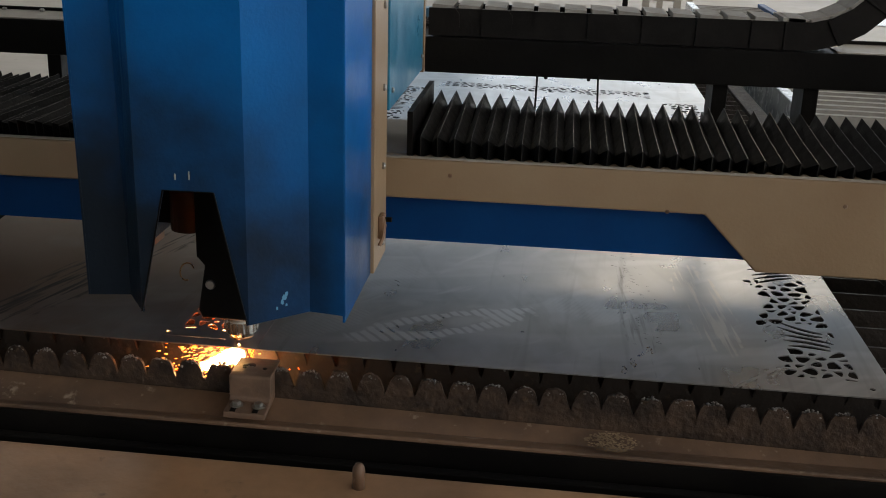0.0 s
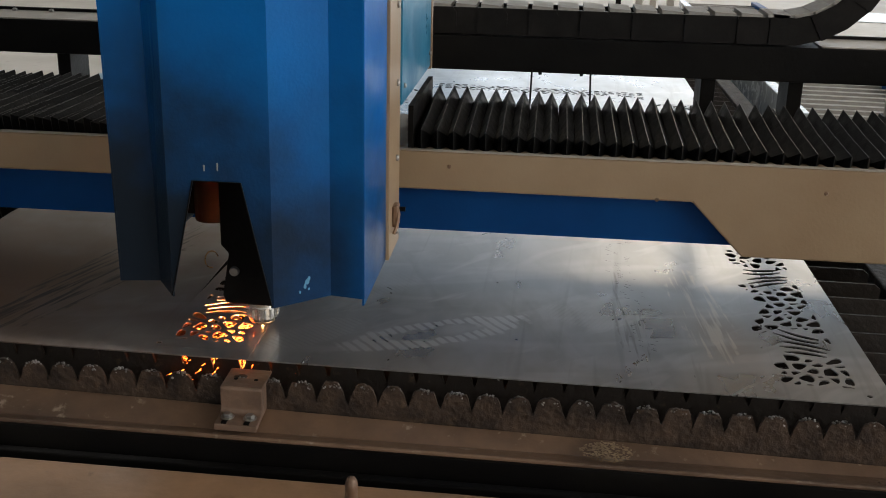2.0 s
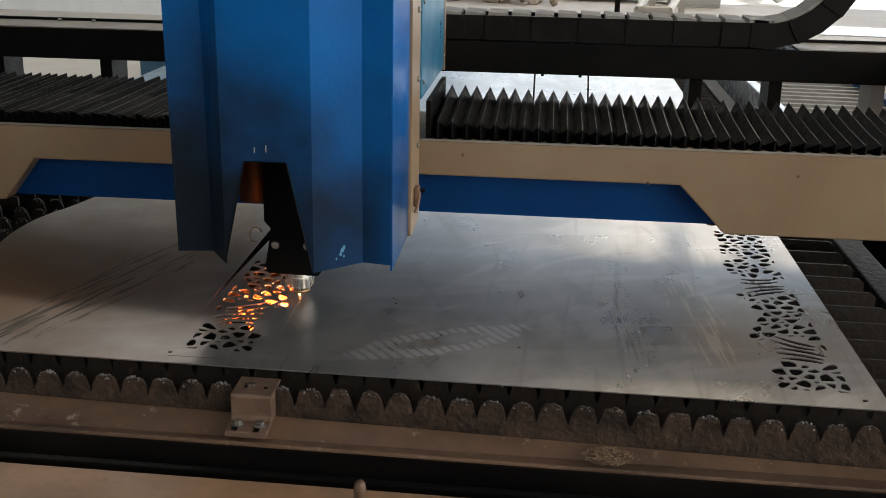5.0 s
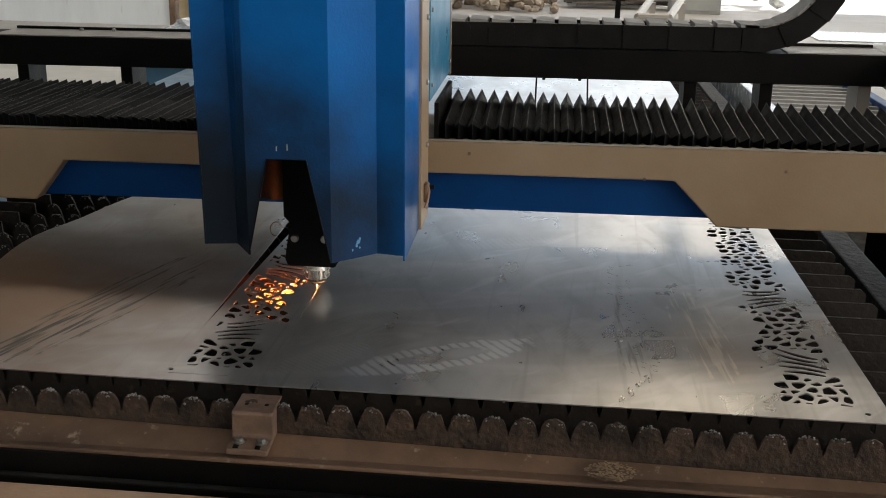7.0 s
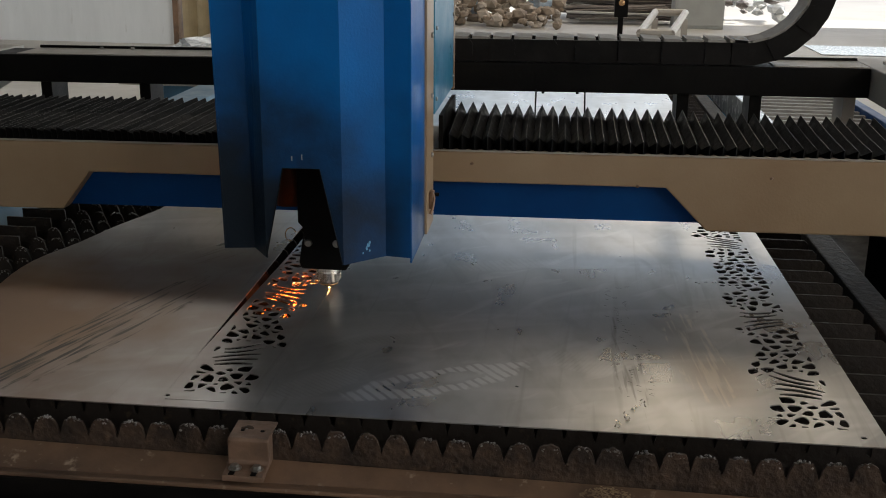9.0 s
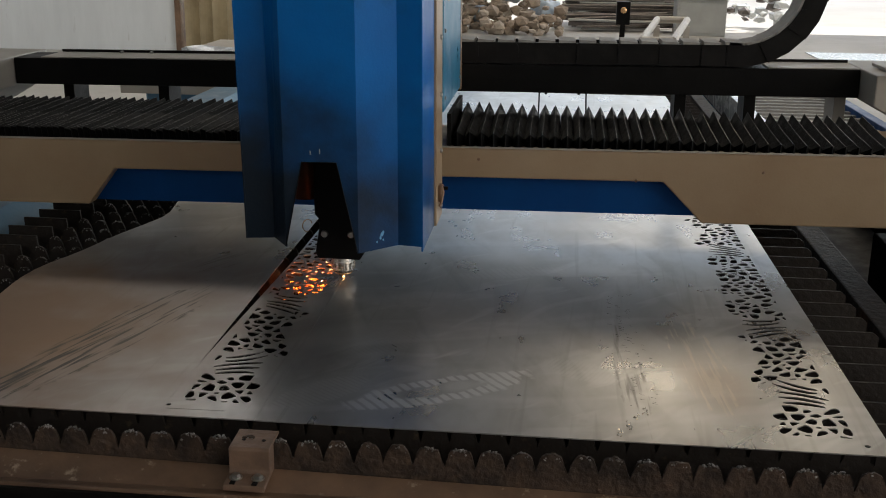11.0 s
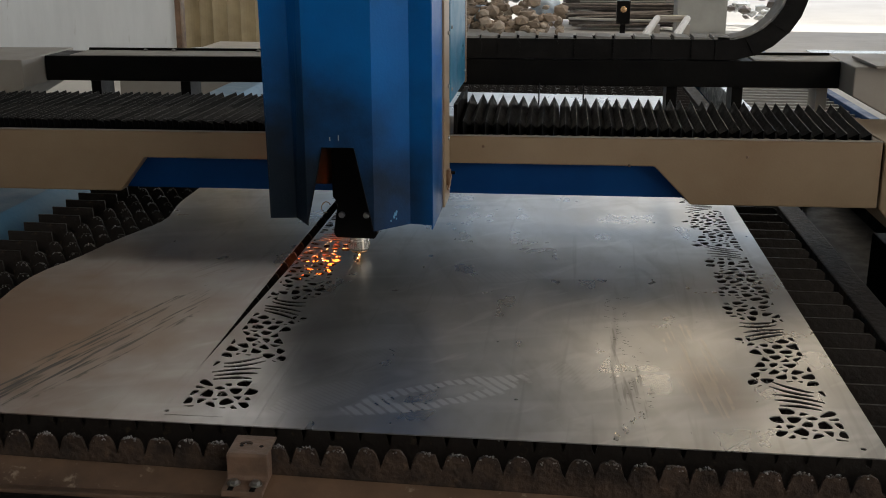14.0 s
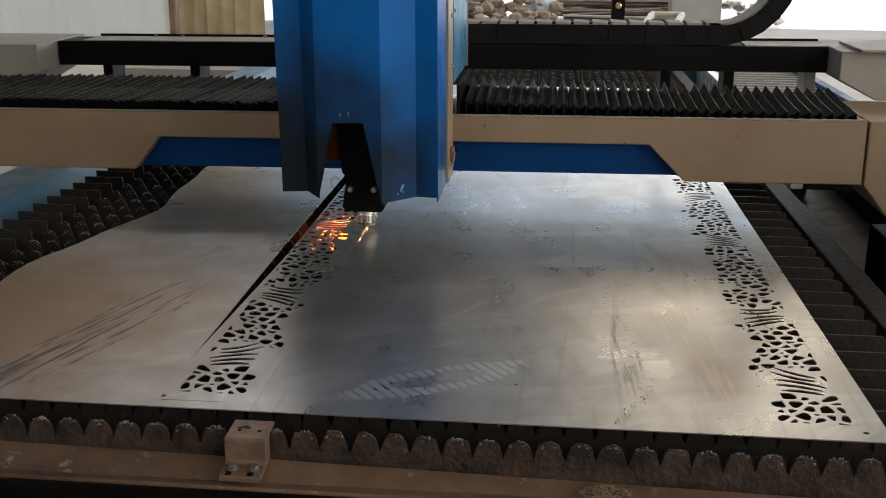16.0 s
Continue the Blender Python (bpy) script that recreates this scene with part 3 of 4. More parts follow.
        if area < 1.1e-5 or rnd.random() < 0.03:
            continue
        if any(((g0[0] - 0.039) / 0.036) ** 2 + ((g0[1] - c) / 0.0375) ** 2 < 1 for g0 in poly for c in fans):
            continue
        for _ in range(2):
            poly = [(w * g0[0] + (1 - w) * g1[0], w * g0[1] + (1 - w) * g1[1]) for g0, g1 in zip(poly, poly[1:] + poly[:1]) for w in (0.77, 0.23)]
        holes.append(poly)
    return [[place(u, v) for u, v in h] for h in holes]


def round_hole(x, y, r):
    return [(x + r * math.cos(a * math.pi / 6), y + r * math.sin(a * math.pi / 6)) for a in range(12)]


def inside(p, poly):
    hit = False
    for a, b in zip(poly, poly[1:] + poly[:1]):
        if (a[1] > p[1]) != (b[1] > p[1]) and p[0] < a[0] + (p[1] - a[1]) / (b[1] - a[1]) * (b[0] - a[0]):
            hit = not hit
    return hit


def filled(outer, holes):
    """A flat plate with openings, as one triangulated mesh."""
    pts, edges = [], []
    for loop in (outer, *holes):
        k = len(pts)
        pts += [Vector(p) for p in loop]
        edges += [(k + i, k + (i + 1) % len(loop)) for i in range(len(loop))]
    verts, _, faces, *_ = delaunay_2d_cdt(pts, edges, [], 0, 1e-6)
    boxes = [(min(p[0] for p in h), max(p[0] for p in h), min(p[1] for p in h), max(p[1] for p in h), h) for h in holes]
    bm = bmesh.new()
    vs = [bm.verts.new((v.x, v.y, 0.8)) for v in verts]
    for f in faces:
        c = sum((verts[i] for i in f), Vector((0, 0))) / len(f)
        if not inside(c, outer) or any(b[0] < c.x < b[1] and b[2] < c.y < b[3] and inside(c, b[4]) for b in boxes):
            continue
        bm.faces.new([vs[i] for i in f])
    bmesh.ops.delete(bm, geom=[v for v in bm.verts if not v.link_faces], context="VERTS")
    return bm


def thicken(ob, depth):
    mod = ob.modifiers.new("thickness", "SOLIDIFY")
    mod.thickness, mod.offset = depth, 0


def gap_width(y):
    return 0.0002 if y < 0.17 else min(0.0125, 0.0002 + 0.0125 * ((y - 0.17) / 0.45))


def build_sheet():
    SLIT, CUT = -0.8425, -0.724
    # the panel being cut out: from the cut line to the straight right edge
    t = thing("steel_sheet", "grey steel sheet with pebble-pattern cut-outs, oily shoe prints and scratches", "steel sheet")
    fans = [0.120, 0.362, 0.770, 1.115, 1.40]
    right = pebbles(1.68, 3, fans, lambda u, v: (-0.034 - u, 0.040 + v))
    right += [round_hole(-0.0258, 0.022, 0.0035)]
    far = pebbles(0.55, 7, [], lambda u, v: (-0.145 - v, 1.865 - u))
    main = filled([(CUT + 0.0002, 0.0), (0, 0), (0, 2.8), (CUT + 0.0002, 2.8)], right + far)
    part("main_panel", main, SHEET, t)
    left = pebbles(1.68, 3, fans, lambda u, v: (-0.827 + u, 0.044 + 1.02 * v))
    left += [round_hole(-0.838, 0.030, 0.0032), [(-0.838, 0.0185), (-0.765, 0.0195), (-0.765, 0.0205), (-0.838, 0.0200)]]
    ys = [0.014 + 0.0] + [0.17 + 0.03 * i for i in range(16)] + [2.8]
    edge = [(SLIT + gap_width(y), y) for y in ys]
    strip = filled([(SLIT + 0.0002, 0.0), (CUT - 0.0002, 0.0), (CUT - 0.0002, 2.8)] + edge[::-1][:-1], left)
    part("cut_strip", strip, SHEET, t, "perforated strip between two cut lines")
    for ob in t.children:
        thicken(ob, 0.0015)
    # the offcut on the far side of the slit: its cut edge has sprung up a little
    off = thing("offcut_sheet", "browned steel offcut with drag scratches and a wavy edge", "steel sheet")
    bm = bmesh.new()
    nx, ny = 24, 70
    grid = []
    for j in range(ny + 1):
        y = 2.8 * j / ny
        outer = -1.232 + 0.075 * min(max((y - 0.55) / 0.35, 0), 1) - 0.02 * min(max((y - 0.9) / 0.6, 0), 1)
        outer += 0.006 * math.sin(y * 9) + 0.004 * math.sin(y * 23)
        row = []
        for i in range(nx + 1):
            s = i / nx
            x = SLIT + (outer - SLIT) * s
            lift = 0.007 * min(max((y - 0.16) / 0.5, 0), 1) * (1 - s) ** 2
            lift += 0.0025 * s * s * (1 + math.sin(y * 7))
            row.append(bm.verts.new((x, y, 0.8 + lift)))
        grid.append(row)
    for a, b in zip(grid, grid[1:]):
        for i in range(nx):
            bm.faces.new((a[i], a[i + 1], b[i + 1], b[i]))
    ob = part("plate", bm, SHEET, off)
    thicken(ob, 0.0015)

    # short scuffed dashes and bright film scraps on the sheet
    rnd = random.Random(31)
    bm = bmesh.new()
    for i in range(70):
        y = 0.10 + i * 0.0062 + rnd.uniform(-0.002, 0.002)
        x = -0.272 + 0.012 * math.sin(i * 0.09) + rnd.choice((-0.014, 0.0, 0.014)) + rnd.uniform(-0.003, 0.003)
        a, ln, w = rnd.uniform(-0.6, -0.35), rnd.uniform(0.003, 0.009), rnd.uniform(0.0003, 0.0007)
        d, n = Vector((math.cos(a), math.sin(a), 0)), Vector((-math.sin(a), math.cos(a), 0))
        c = Vector((x, y, 0.8017))
        bm.faces.new([bm.verts.new(c + d * (u * ln) + n * (v * w)) for u, v in ((-0.5, -1), (0.5, -0.4), (0.5, 0.4), (-0.5, 1))])
    tagged(part("scuff_dashes", bm, BLACK, t, "rows of short dark scuff marks"), kind="stuff")
    bm = bmesh.new()
    for i in range(34):
        k = i % 4
        c = Vector((-0.302 + 0.011 * k + rnd.uniform(-0.004, 0.004), 0.018 + 0.022 * k + rnd.uniform(-0.010, 0.012), 0.8022))
        a, ln, w = rnd.uniform(0.9, 2.1), rnd.uniform(0.002, 0.006), rnd.uniform(0.0006, 0.0014)
        d, n = Vector((math.cos(a), math.sin(a), rnd.uniform(-0.1, 0.25))), Vector((-math.sin(a), math.cos(a), rnd.uniform(-0.2, 0.2)))
        bm.faces.new([bm.verts.new(c + d * (u * ln) + n * (v * w)) for u, v in ((-0.5, -1), (0.5, -0.4), (0.5, 0.4), (-0.5, 1))])
    tagged(part("film_scraps", bm, CHROME, t, "bright curled scraps of film"), kind="stuff")


build_sheet()


# ---- the gantry ----
GANTRY = thing("gantry", "beige gantry beam with blue inset panel, black bellows and cable tray", "gantry", at=(-0.7275, 0, 0.8))
OX, OZ = 0.7275, -0.8          # the gantry's own origin lies at the nozzle's foot


def g(bm):
    bmesh.ops.translate(bm, verts=bm.verts, vec=(OX, 0, OZ))
    return bm


def pleat_mesh(lean, top=1.034):
    """One fold of the bellows: two leaning faces that meet in a ridge, with front, shoulder and top."""
    p = 0.0215
    outer = [(0.200, 0.984), (0.196, 1.014), (0.30, top - 0.012), (0.434, top), (0.438, 0.984)]
    inner = [(0.221, 0.984), (0.226, 1.000), (0.31, top - 0.026), (0.425, top - 0.020), (0.428, 0.984)]
    bm = bmesh.new()
    rows = []
    for x, prof in ((0.0, inner), (p / 2 - 0.0003, outer), (p / 2 + 0.0003, outer), (p, inner)):
        rows.append([bm.verts.new((x + lean * (q[0] - 0.2) * 0.25 + OX, q[0], q[1] + OZ)) for q in prof])
    for a, b in zip(rows, rows[1:]):
        for i in range(len(a) - 1):
            bm.faces.new((a[i], a[i + 1], b[i + 1], b[i]))
    bmesh.ops.recalc_face_normals(bm, faces=bm.faces)
    me = bpy.data.meshes.new("pleat")
    bm.to_mesh(me)
    bm.free()
    me.materials.append(BELLOWS)
    me.materials.append(RIDGE)
    # ridge faces are lighter: their glossy highlight is put into the colour
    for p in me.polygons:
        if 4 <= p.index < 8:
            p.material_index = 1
    return me


def build_gantry():
    # hollow-looking beam front with the long inset
    front = [(-1.72, 0.986), (-1.72, 0.866), (-1.240, 0.866), (-1.187, 0.934), (-0.1985, 0.934), (-0.128, 0.862), (0.211, 0.862), (0.211, 0.986)]
    part("beam_face", g(prism(front, "y", 0.190, 0.222)), BEIGE, GANTRY, "beige painted front plate", 0.0025)
    part("beam_core", g(box(-1.72, 0.211, 0.2285, 0.44, 0.872, 0.984)), GREYBEIGE, GANTRY)
    part("inset_panel", g(prism([(-1.25, 0.868), (-1.19, 0.94), (-0.19, 0.94), (-0.12, 0.868)], "y", 0.2224, 0.2282)), PANEL_BLUE, GANTRY, "deep blue inset panel")
    part("top_lip", g(box(-1.72, 0.211, 0.190, 0.197, 0.9865, 0.9885)), GREYBEIGE, GANTRY, "pale edge of the beam")
    cap = [(0.214, 0.986), (0.214, 0.862), (0.262, 0.80), (0.30, 0.77), (0.60, 0.77), (0.60, 0.986)]
    part("end_cap", g(prism(cap, "y", 0.186, 0.46)), BEIGE, GANTRY, "beige end cap", 0.003)
    part("end_block", g(prism([(0.238, 1.02), (0.238, 1.082), (0.70, 1.082), (0.70, 0.975), (0.32, 0.975)], "y", 0.54, 0.82)), GREYBEIGE, GANTRY, "grey-beige end block", 0.003)
    part("end_block_top", g(box(0.27, 0.70, 0.50, 0.70, 1.084, 1.090)), GREYBEIGE, GANTRY, "", 0.001)
    part("end_block", g(prism([(-1.595, 1.018), (-1.595, 1.082), (-2.1, 1.082), (-2.1, 0.970), (-1.68, 0.970)], "y", 0.54, 0.82)), GREYBEIGE, GANTRY, "grey-beige end block", 0.003)
    part("end_cap", g(box(-2.1, -1.722, 0.186, 0.46, 0.80, 0.994)), BEIGE, GANTRY, "beige end cap", 0.003)
    tray = part("cable_tray", g(box(-1.593, 0.236, 0.65, 0.77, 1.022, 1.080)), BLACK, GANTRY, "long black cable tray", 0.002)
    part("tray_lid", g(box(-1.53, -0.92, 0.652, 0.768, 1.0805, 1.0825)), GREYBEIGE, tray, "dusty pale lid of the tray")
    part("tray_lid", g(box(0.05, 0.234, 0.652, 0.768, 1.0805, 1.0825)), GREYBEIGE, tray)
    part("tray_rim", g(box(-1.53, 0.236, 0.762, 0.770, 1.0826, 1.088)), BLACK, tray)
    for x in (-1.48, -1.26, -0.125, 0.02, 0.205):
        part("tray_leg", g(box(x - 0.012, x + 0.012, 0.67, 0.75, 0.955, 1.0215)), BLACK if x != 0.205 else GREYBEIGE, GANTRY, "short leg of the tray", 0.001)
    for x in (-1.48, -1.26, -0.125, 0.02, 0.205):
        part("tray_bracket", g(box(x - 0.014, x + 0.014, 0.4405, 0.77, 0.930, 0.9548)), BLACK, GANTRY, "arm that carries the tray", 0.001)
    for x in (-0.424, -0.325):
        part("hanger_rod", g(tube([(x, 0.655, 1.03), (x, 0.600, 0.985), (x, 0.445, 0.940), (x, 0.435, 0.940)], 0.0017, 6)), BLACK, GANTRY, "thin wire rod")
    for x in (-0.41, -0.34):
        part("tray_screw", g(lathe([(0.003, 0), (0.003, 0.004)], (x, 0.656, 1.018), "z", 8)), BLACK, tray)
    for x in (-1.38, -1.31, -1.10, -0.95):
        part("lid_screw", g(lathe([(0.005, 0), (0.005, 0.003), (0.003, 0.005)], (x, 0.745, 1.083), "z", 8)), SCREW, tray, "small lid screw")
    # bellows on both sides of the head
    right = part("bellows", g(box(-0.577, -0.570, 0.198, 0.434, 0.985, 1.045)), BLACK, GANTRY, "black accordion bellows with glossy ridges")
    left = part("bellows", g(box(-0.875, -0.868, 0.198, 0.434, 0.985, 1.045)), BLACK, GANTRY, "black accordion bellows with glossy ridges")
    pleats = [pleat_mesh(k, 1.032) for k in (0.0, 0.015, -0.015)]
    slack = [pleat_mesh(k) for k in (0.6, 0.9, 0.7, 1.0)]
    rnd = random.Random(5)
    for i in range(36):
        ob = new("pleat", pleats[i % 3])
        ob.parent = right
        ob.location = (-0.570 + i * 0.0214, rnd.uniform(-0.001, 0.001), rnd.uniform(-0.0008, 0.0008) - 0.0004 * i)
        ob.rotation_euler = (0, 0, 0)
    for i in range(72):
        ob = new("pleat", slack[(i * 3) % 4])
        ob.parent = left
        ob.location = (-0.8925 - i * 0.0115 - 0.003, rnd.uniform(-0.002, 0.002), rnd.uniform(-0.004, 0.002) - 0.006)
    # seam screws and little scars on the beam
    for x, z in ((-0.245, 0.9355), (-0.52, 0.967), (-0.03, 0.955)):
        part("scar", g(lathe([(0.003, 0), (0.002, -0.0012)], (x, 0.1898, z), "y", 7)), LEDGE, GANTRY, "small rusty scar")


build_gantry()


def build_chain():
    """Flat run on the tray, then the bend that turns it up and back."""
    chain = part("cable_chain", g(box(-0.60, -0.585, 0.652, 0.74, 1.082, 1.086)), CHAIN, GANTRY, "black plastic cable chain with dusty pale top plates")
    y0, y1, th, pitch = 0.650, 0.745, 0.047, 0.043
    ro = 0.172
    stations = []
    x = -0.58
    while x < -0.02:
        stations.append((x, 1.083, 0.0))
        x += pitch
    a = 0.0
    while a < math.pi:
        stations.append((-0.012 + ro * math.sin(a), 1.083 + ro - ro * math.cos(a), a))
        a += pitch / ro
    for k in range(12):
        stations.append((-0.012 - k * pitch, 1.083 + 2 * ro, math.pi))
    def local(pts, s):
        c, sn = math.cos(s[2]), math.sin(s[2])
        return [(s[0] + p[0] * c - p[1] * sn, s[1] + p[0] * sn + p[1] * c) for p in pts]
    for i, s in enumerate(stations):
        h = pitch / 2
        out = local([(-h - 0.004, 0.0), (h - 0.004, 0.0), (h + 0.003, 0.012), (h + 0.003, th - 0.012), (h - 0.004, th - 0.003), (-h - 0.004, th - 0.003)], s)
        ln = part("link", g(prism(out, "y", y0 + (i % 2) * 0.003, y0 + 0.012)), CHAIN, chain)
        prism_far = g(prism(out, "y", y1 - 0.012, y1))
        part("side_plate", prism_far, CHAIN, ln)
        part("crossbar", g(prism(local([(-h + 0.001, th - 0.006), (h - 0.007, th - 0.006), (h - 0.007, th + 0.001), (-h + 0.001, th + 0.003)], s), "y", y0 + 0.004, y1 - 0.004)), DUSTY, ln, "dusty pale crossbar")
        part("underbar", g(prism(local([(-h, 0.0), (h - 0.002, 0.0), (h - 0.002, 0.004), (-h, 0.004)], s), "y", y0 + 0.0122, y1 - 0.0122)), CHAIN, ln)


build_chain()

# ---- the cutting head ----
HEAD = thing("cutting_head", "tall blue sheet-metal head cover over a black laser cutting torch", "cutting head", at=(-0.7275, 0, 0.8))


def build_head():
    top, bot = 1.46, 0.892
    th = 0.0022
    plan = [(-0.862, 0.16), (-0.860, -0.124), (-0.817, -0.117), (-0.783, -0.155), (-0.673, -0.155), (-0.619, -0.117), (-0.581, -0.124), (-0.581, 0.03)]
    names = ["cover_side", "cover_flange", "cover_fold", "cover_front", "cover_fold", "cover_flange", "cover_side"]
    for k, ((ax, ay), (bx, by)) in enumerate(zip(plan, plan[1:])):
        d = Vector((bx - ax, by - ay)).normalized()
        n = Vector((-d.y, d.x)) * th       # towards the inside
        bm = bmesh.new()
        if k == 3:
            out = [(ax, bot + 0.003), (-0.755, 1.025), (-0.704, 1.025), (-0.6755, bot - 0.004), (bx, bot - 0.004), (bx, top), (ax, top)]
            bm = prism(out, "y", ay, ay + th)
        else:
            lo, hi = (0.885 if k == 6 else bot), top
            if k == 2:
                lo_a, lo_b = bot, bot + 0.003
            elif k == 4:
                lo_a, lo_b = bot - 0.004, bot
            else:
                lo_a = lo_b = lo
            if k < 2:
                lo_a = lo_b = bot + 0.006
            elif k == 2:
                lo_a = bot + 0.006
            q = [(ax, ay), (bx, by), (bx + n.x, by + n.y), (ax + n.x, ay + n.y)]
            lean = [0.007 if p[0] < -0.80 else 0.0 for p in q]
            v0 = [bm.verts.new((p[0] + e, p[1], z)) for p, z, e in zip(q, (lo_a, lo_b, lo_b, lo_a), lean)]
            v1 = [bm.verts.new((*p, hi)) for p in q]
            bm.faces.new(v0[::-1])
            bm.faces.new(v1)
            for i in range(4):
                j = (i + 1) % 4
                bm.faces.new((v0[i], v0[j], v1[j], v1[i]))
        part(names[k], g(bm), BLUE, HEAD, "blue textured paint, sooty towards the notch" if k == 3 else "")
    part("roof_plate", g(box(-0.862, -0.581, -0.155, 0.46, top, top + 0.003)), BLUE, HEAD)
    # soot film on the inner edge of the notch and dirt below
    part("notch_hem", g(tube([(-0.783, -0.1565, 0.897), (-0.755, -0.1565, 1.025), (-0.704, -0.1565, 1.025), (-0.6745, -0.1565, 0.890)], 0.0009, 6)), BLACK, HEAD, "dark bent edge of the notch")
    # beige mounting plate and rear box
    part("mounting_plate", g(box(-0.583, -0.577, 0.0305, 0.118, 0.884, top)), BEIGE, HEAD, "beige plate with a row of screws", 0.001)
    part("mounting_plate", g(box(-0.864, -0.858, 0.0305, 0.118, 0.884, top)), BEIGE, HEAD, "", 0.001)
    part("rear_panel", g(box(-0.5795, -0.5765, 0.132, 0.45, 1.056, top)), TEAL, HEAD, "teal-blue side panel of the rear box", 0.001)
    part("rear_box", g(box(-0.862, -0.5796, 0.1185, 0.46, 1.054, top)), GREYBEIGE, HEAD, "grey-beige rear box", 0.001)
    part("rear_edge", g(box(-0.583, -0.576, 0.4605, 0.475, 1.05, top)), BEIGE, HEAD, "beige rear edge")
    for z in (0.905, 0.999, 1.092, 1.185, 1.278):
        part("screw", g(lathe([(0.0042, 0), (0.0042, 0.0022), (0.0025, 0.0036)], (-0.577, 0.088, z), "x", 12)), SCREW, HEAD, "round-headed screw")
    for y, z in ((0.15, 1.078), (0.435, 1.078), (0.15, 1.19), (0.435, 1.19), (0.15, 1.3)):
        part("screw", g(lathe([(0.0034, 0), (0.0034, 0.002), (0.002, 0.003)], (-0.5765, y, z), "x", 12)), SCREW, HEAD)
    latch = part("latch", g(box(-0.577, -0.570, 0.056, 0.076, 0.918, 0.946)), LEDGE, HEAD, "small worn toggle latch", 0.002)
    part("latch_lever", g(tube([(-0.572, 0.062, 0.946), (-0.569, 0.058, 0.935), (-0.571, 0.054, 0.920), (-0.574, 0.05, 0.912)], 0.0022, 8)), LEDGE, latch)
    part("latch_pin", g(lathe([(0.003, 0), (0.003, 0.012)], (-0.574, 0.066, 0.94), "x", 10)), BLACK, latch)
    part("warning_label", g(box(-0.5765, -0.5760, 0.20, 0.24, 1.235, 1.275)), BEIGE, HEAD, "small pale label")
    # chipped paint on the fold
    bm = bmesh.new()
    rnd = random.Random(2)
    d = Vector((0.054, 0.038, 0)).normalized()
    nrm = Vector((d.y, -d.x, 0))
    for cu, cz, r in ((0.038, 0.912, 0.0024), (0.040, 0.916, 0.0020), (0.036, 0.908, 0.0018), (0.030, 0.902, 0.0012), (0.040, 0.904, 0.0012)):
        c = Vector((-0.673, -0.155, cz)) + d * cu + nrm * 0.0006
        bm.faces.new([bm.verts.new(c + d * (r * rnd.uniform(0.6, 1.3) * math.cos(a)) + Vector((0, 0, 1.5 * r * rnd.uniform(0.6, 1.3) * math.sin(a)))) for a in (0, 0.9, 1.8, 2.7, 3.6, 4.5, 5.4)])
    part("paint_chip", g(bm), CHIP, HEAD, "pale chipped paint spot")
    for x, z, h in ((-0.742, 1.036, 0.006), (-0.728, 1.037, 0.008)):
        part("scratch", g(box(x - 0.0006, x + 0.0006, -0.1562, -0.1555, z, z + h) if x > -0.78 else tube([(x, -0.1365, z), (x + 0.001, -0.1365, z + h)], 0.0012, 6)), GREYBEIGE, HEAD, "pale scratch in the paint")
    # the torch behind the notch
    torch = part("torch_body", g(prism([(-0.766, 1.10), (-0.766, 0.915), (-0.757, 0.905), (-0.766, 0.852), (-0.762, 0.842), (-0.694, 0.841), (-0.688, 0.85), (-0.684, 1.10)], "y", -0.035, 0.03)), BLACK, HEAD, "black torch body", 0.002)
    part("torch_tube", g(lathe([(0.022, 0.93), (0.022, 1.10)], (-0.790, 0.02, 0), "z", 20)), TUBE, torch, "dark heat-tinted tube deep in the notch", 0, True)
    part("torch_back", g(box(-0.85, -0.60, 0.035, 0.05, 0.93, 1.30)), BLACK, torch)
    part("hinge_block", g(box(-0.742, -0.730, -0.04, -0.0355, 1.006, 1.018)), SCREW, torch, "small bright block")
    for x in (-0.750, -0.707):
        part("torch_bolt", g(lathe([(0.0058, 0), (0.0058, -0.003), (0.0045, -0.005)], (x, -0.0352, 0.884), "y", 16)), SCREW, torch, "round bolt head")
    ring = part("nozzle_ring", g(lathe([(0.0170, 0.850), (0.0182, 0.832), (0.0185, 0.830), (0.0185, 0.816), (0.0170, 0.8125), (0.0150, 0.8115)], (-0.7275, 0, 0), "z", 28)), CHROME, HEAD, "knurled bright ring")
    for i in range(16):
        a = 2 * math.pi * i / 16
        x, y = -0.7275 + 0.0185 * math.cos(a), 0.0185 * math.sin(a)
        part("knurl", g(lathe([(0.0017, 0.8175), (0.0017, 0.8290)], (x, y, 0), "z", 6)), CHROME, ring)
    part("nozzle_tip", g(lathe([(0.0152, 0.8114), (0.0140, 0.8085), (0.0070, 0.8055), (0.0030, 0.8040)], (-0.7275, 0, 0), "z", 24)), BRASS, HEAD, "copper nozzle tip", 0, True)

    loop = [(-0.779 + 0.008 * math.cos(a), -0.03 + 0.004 * math.sin(a), 0.895 + 0.009 * math.sin(a)) for a in [0.4 + k * 0.42 for k in range(12)]]
    part("wire_loop", g(tube(loop, 0.0009, 6)), BRASS, HEAD, "thin curled copper wire")


build_head()

# ---- sparks ----
SPRAY = thing("spark_spray", "orange sparks and white-hot flare where the beam cuts through", "sparks", at=(-0.7275, 0, 0.8))

SLAG_GLOW = thing("glowing_slag", "orange glowing slag showing through the cut-outs beside the torch", "slag", at=(-0.7275, 0.079, 0.8))


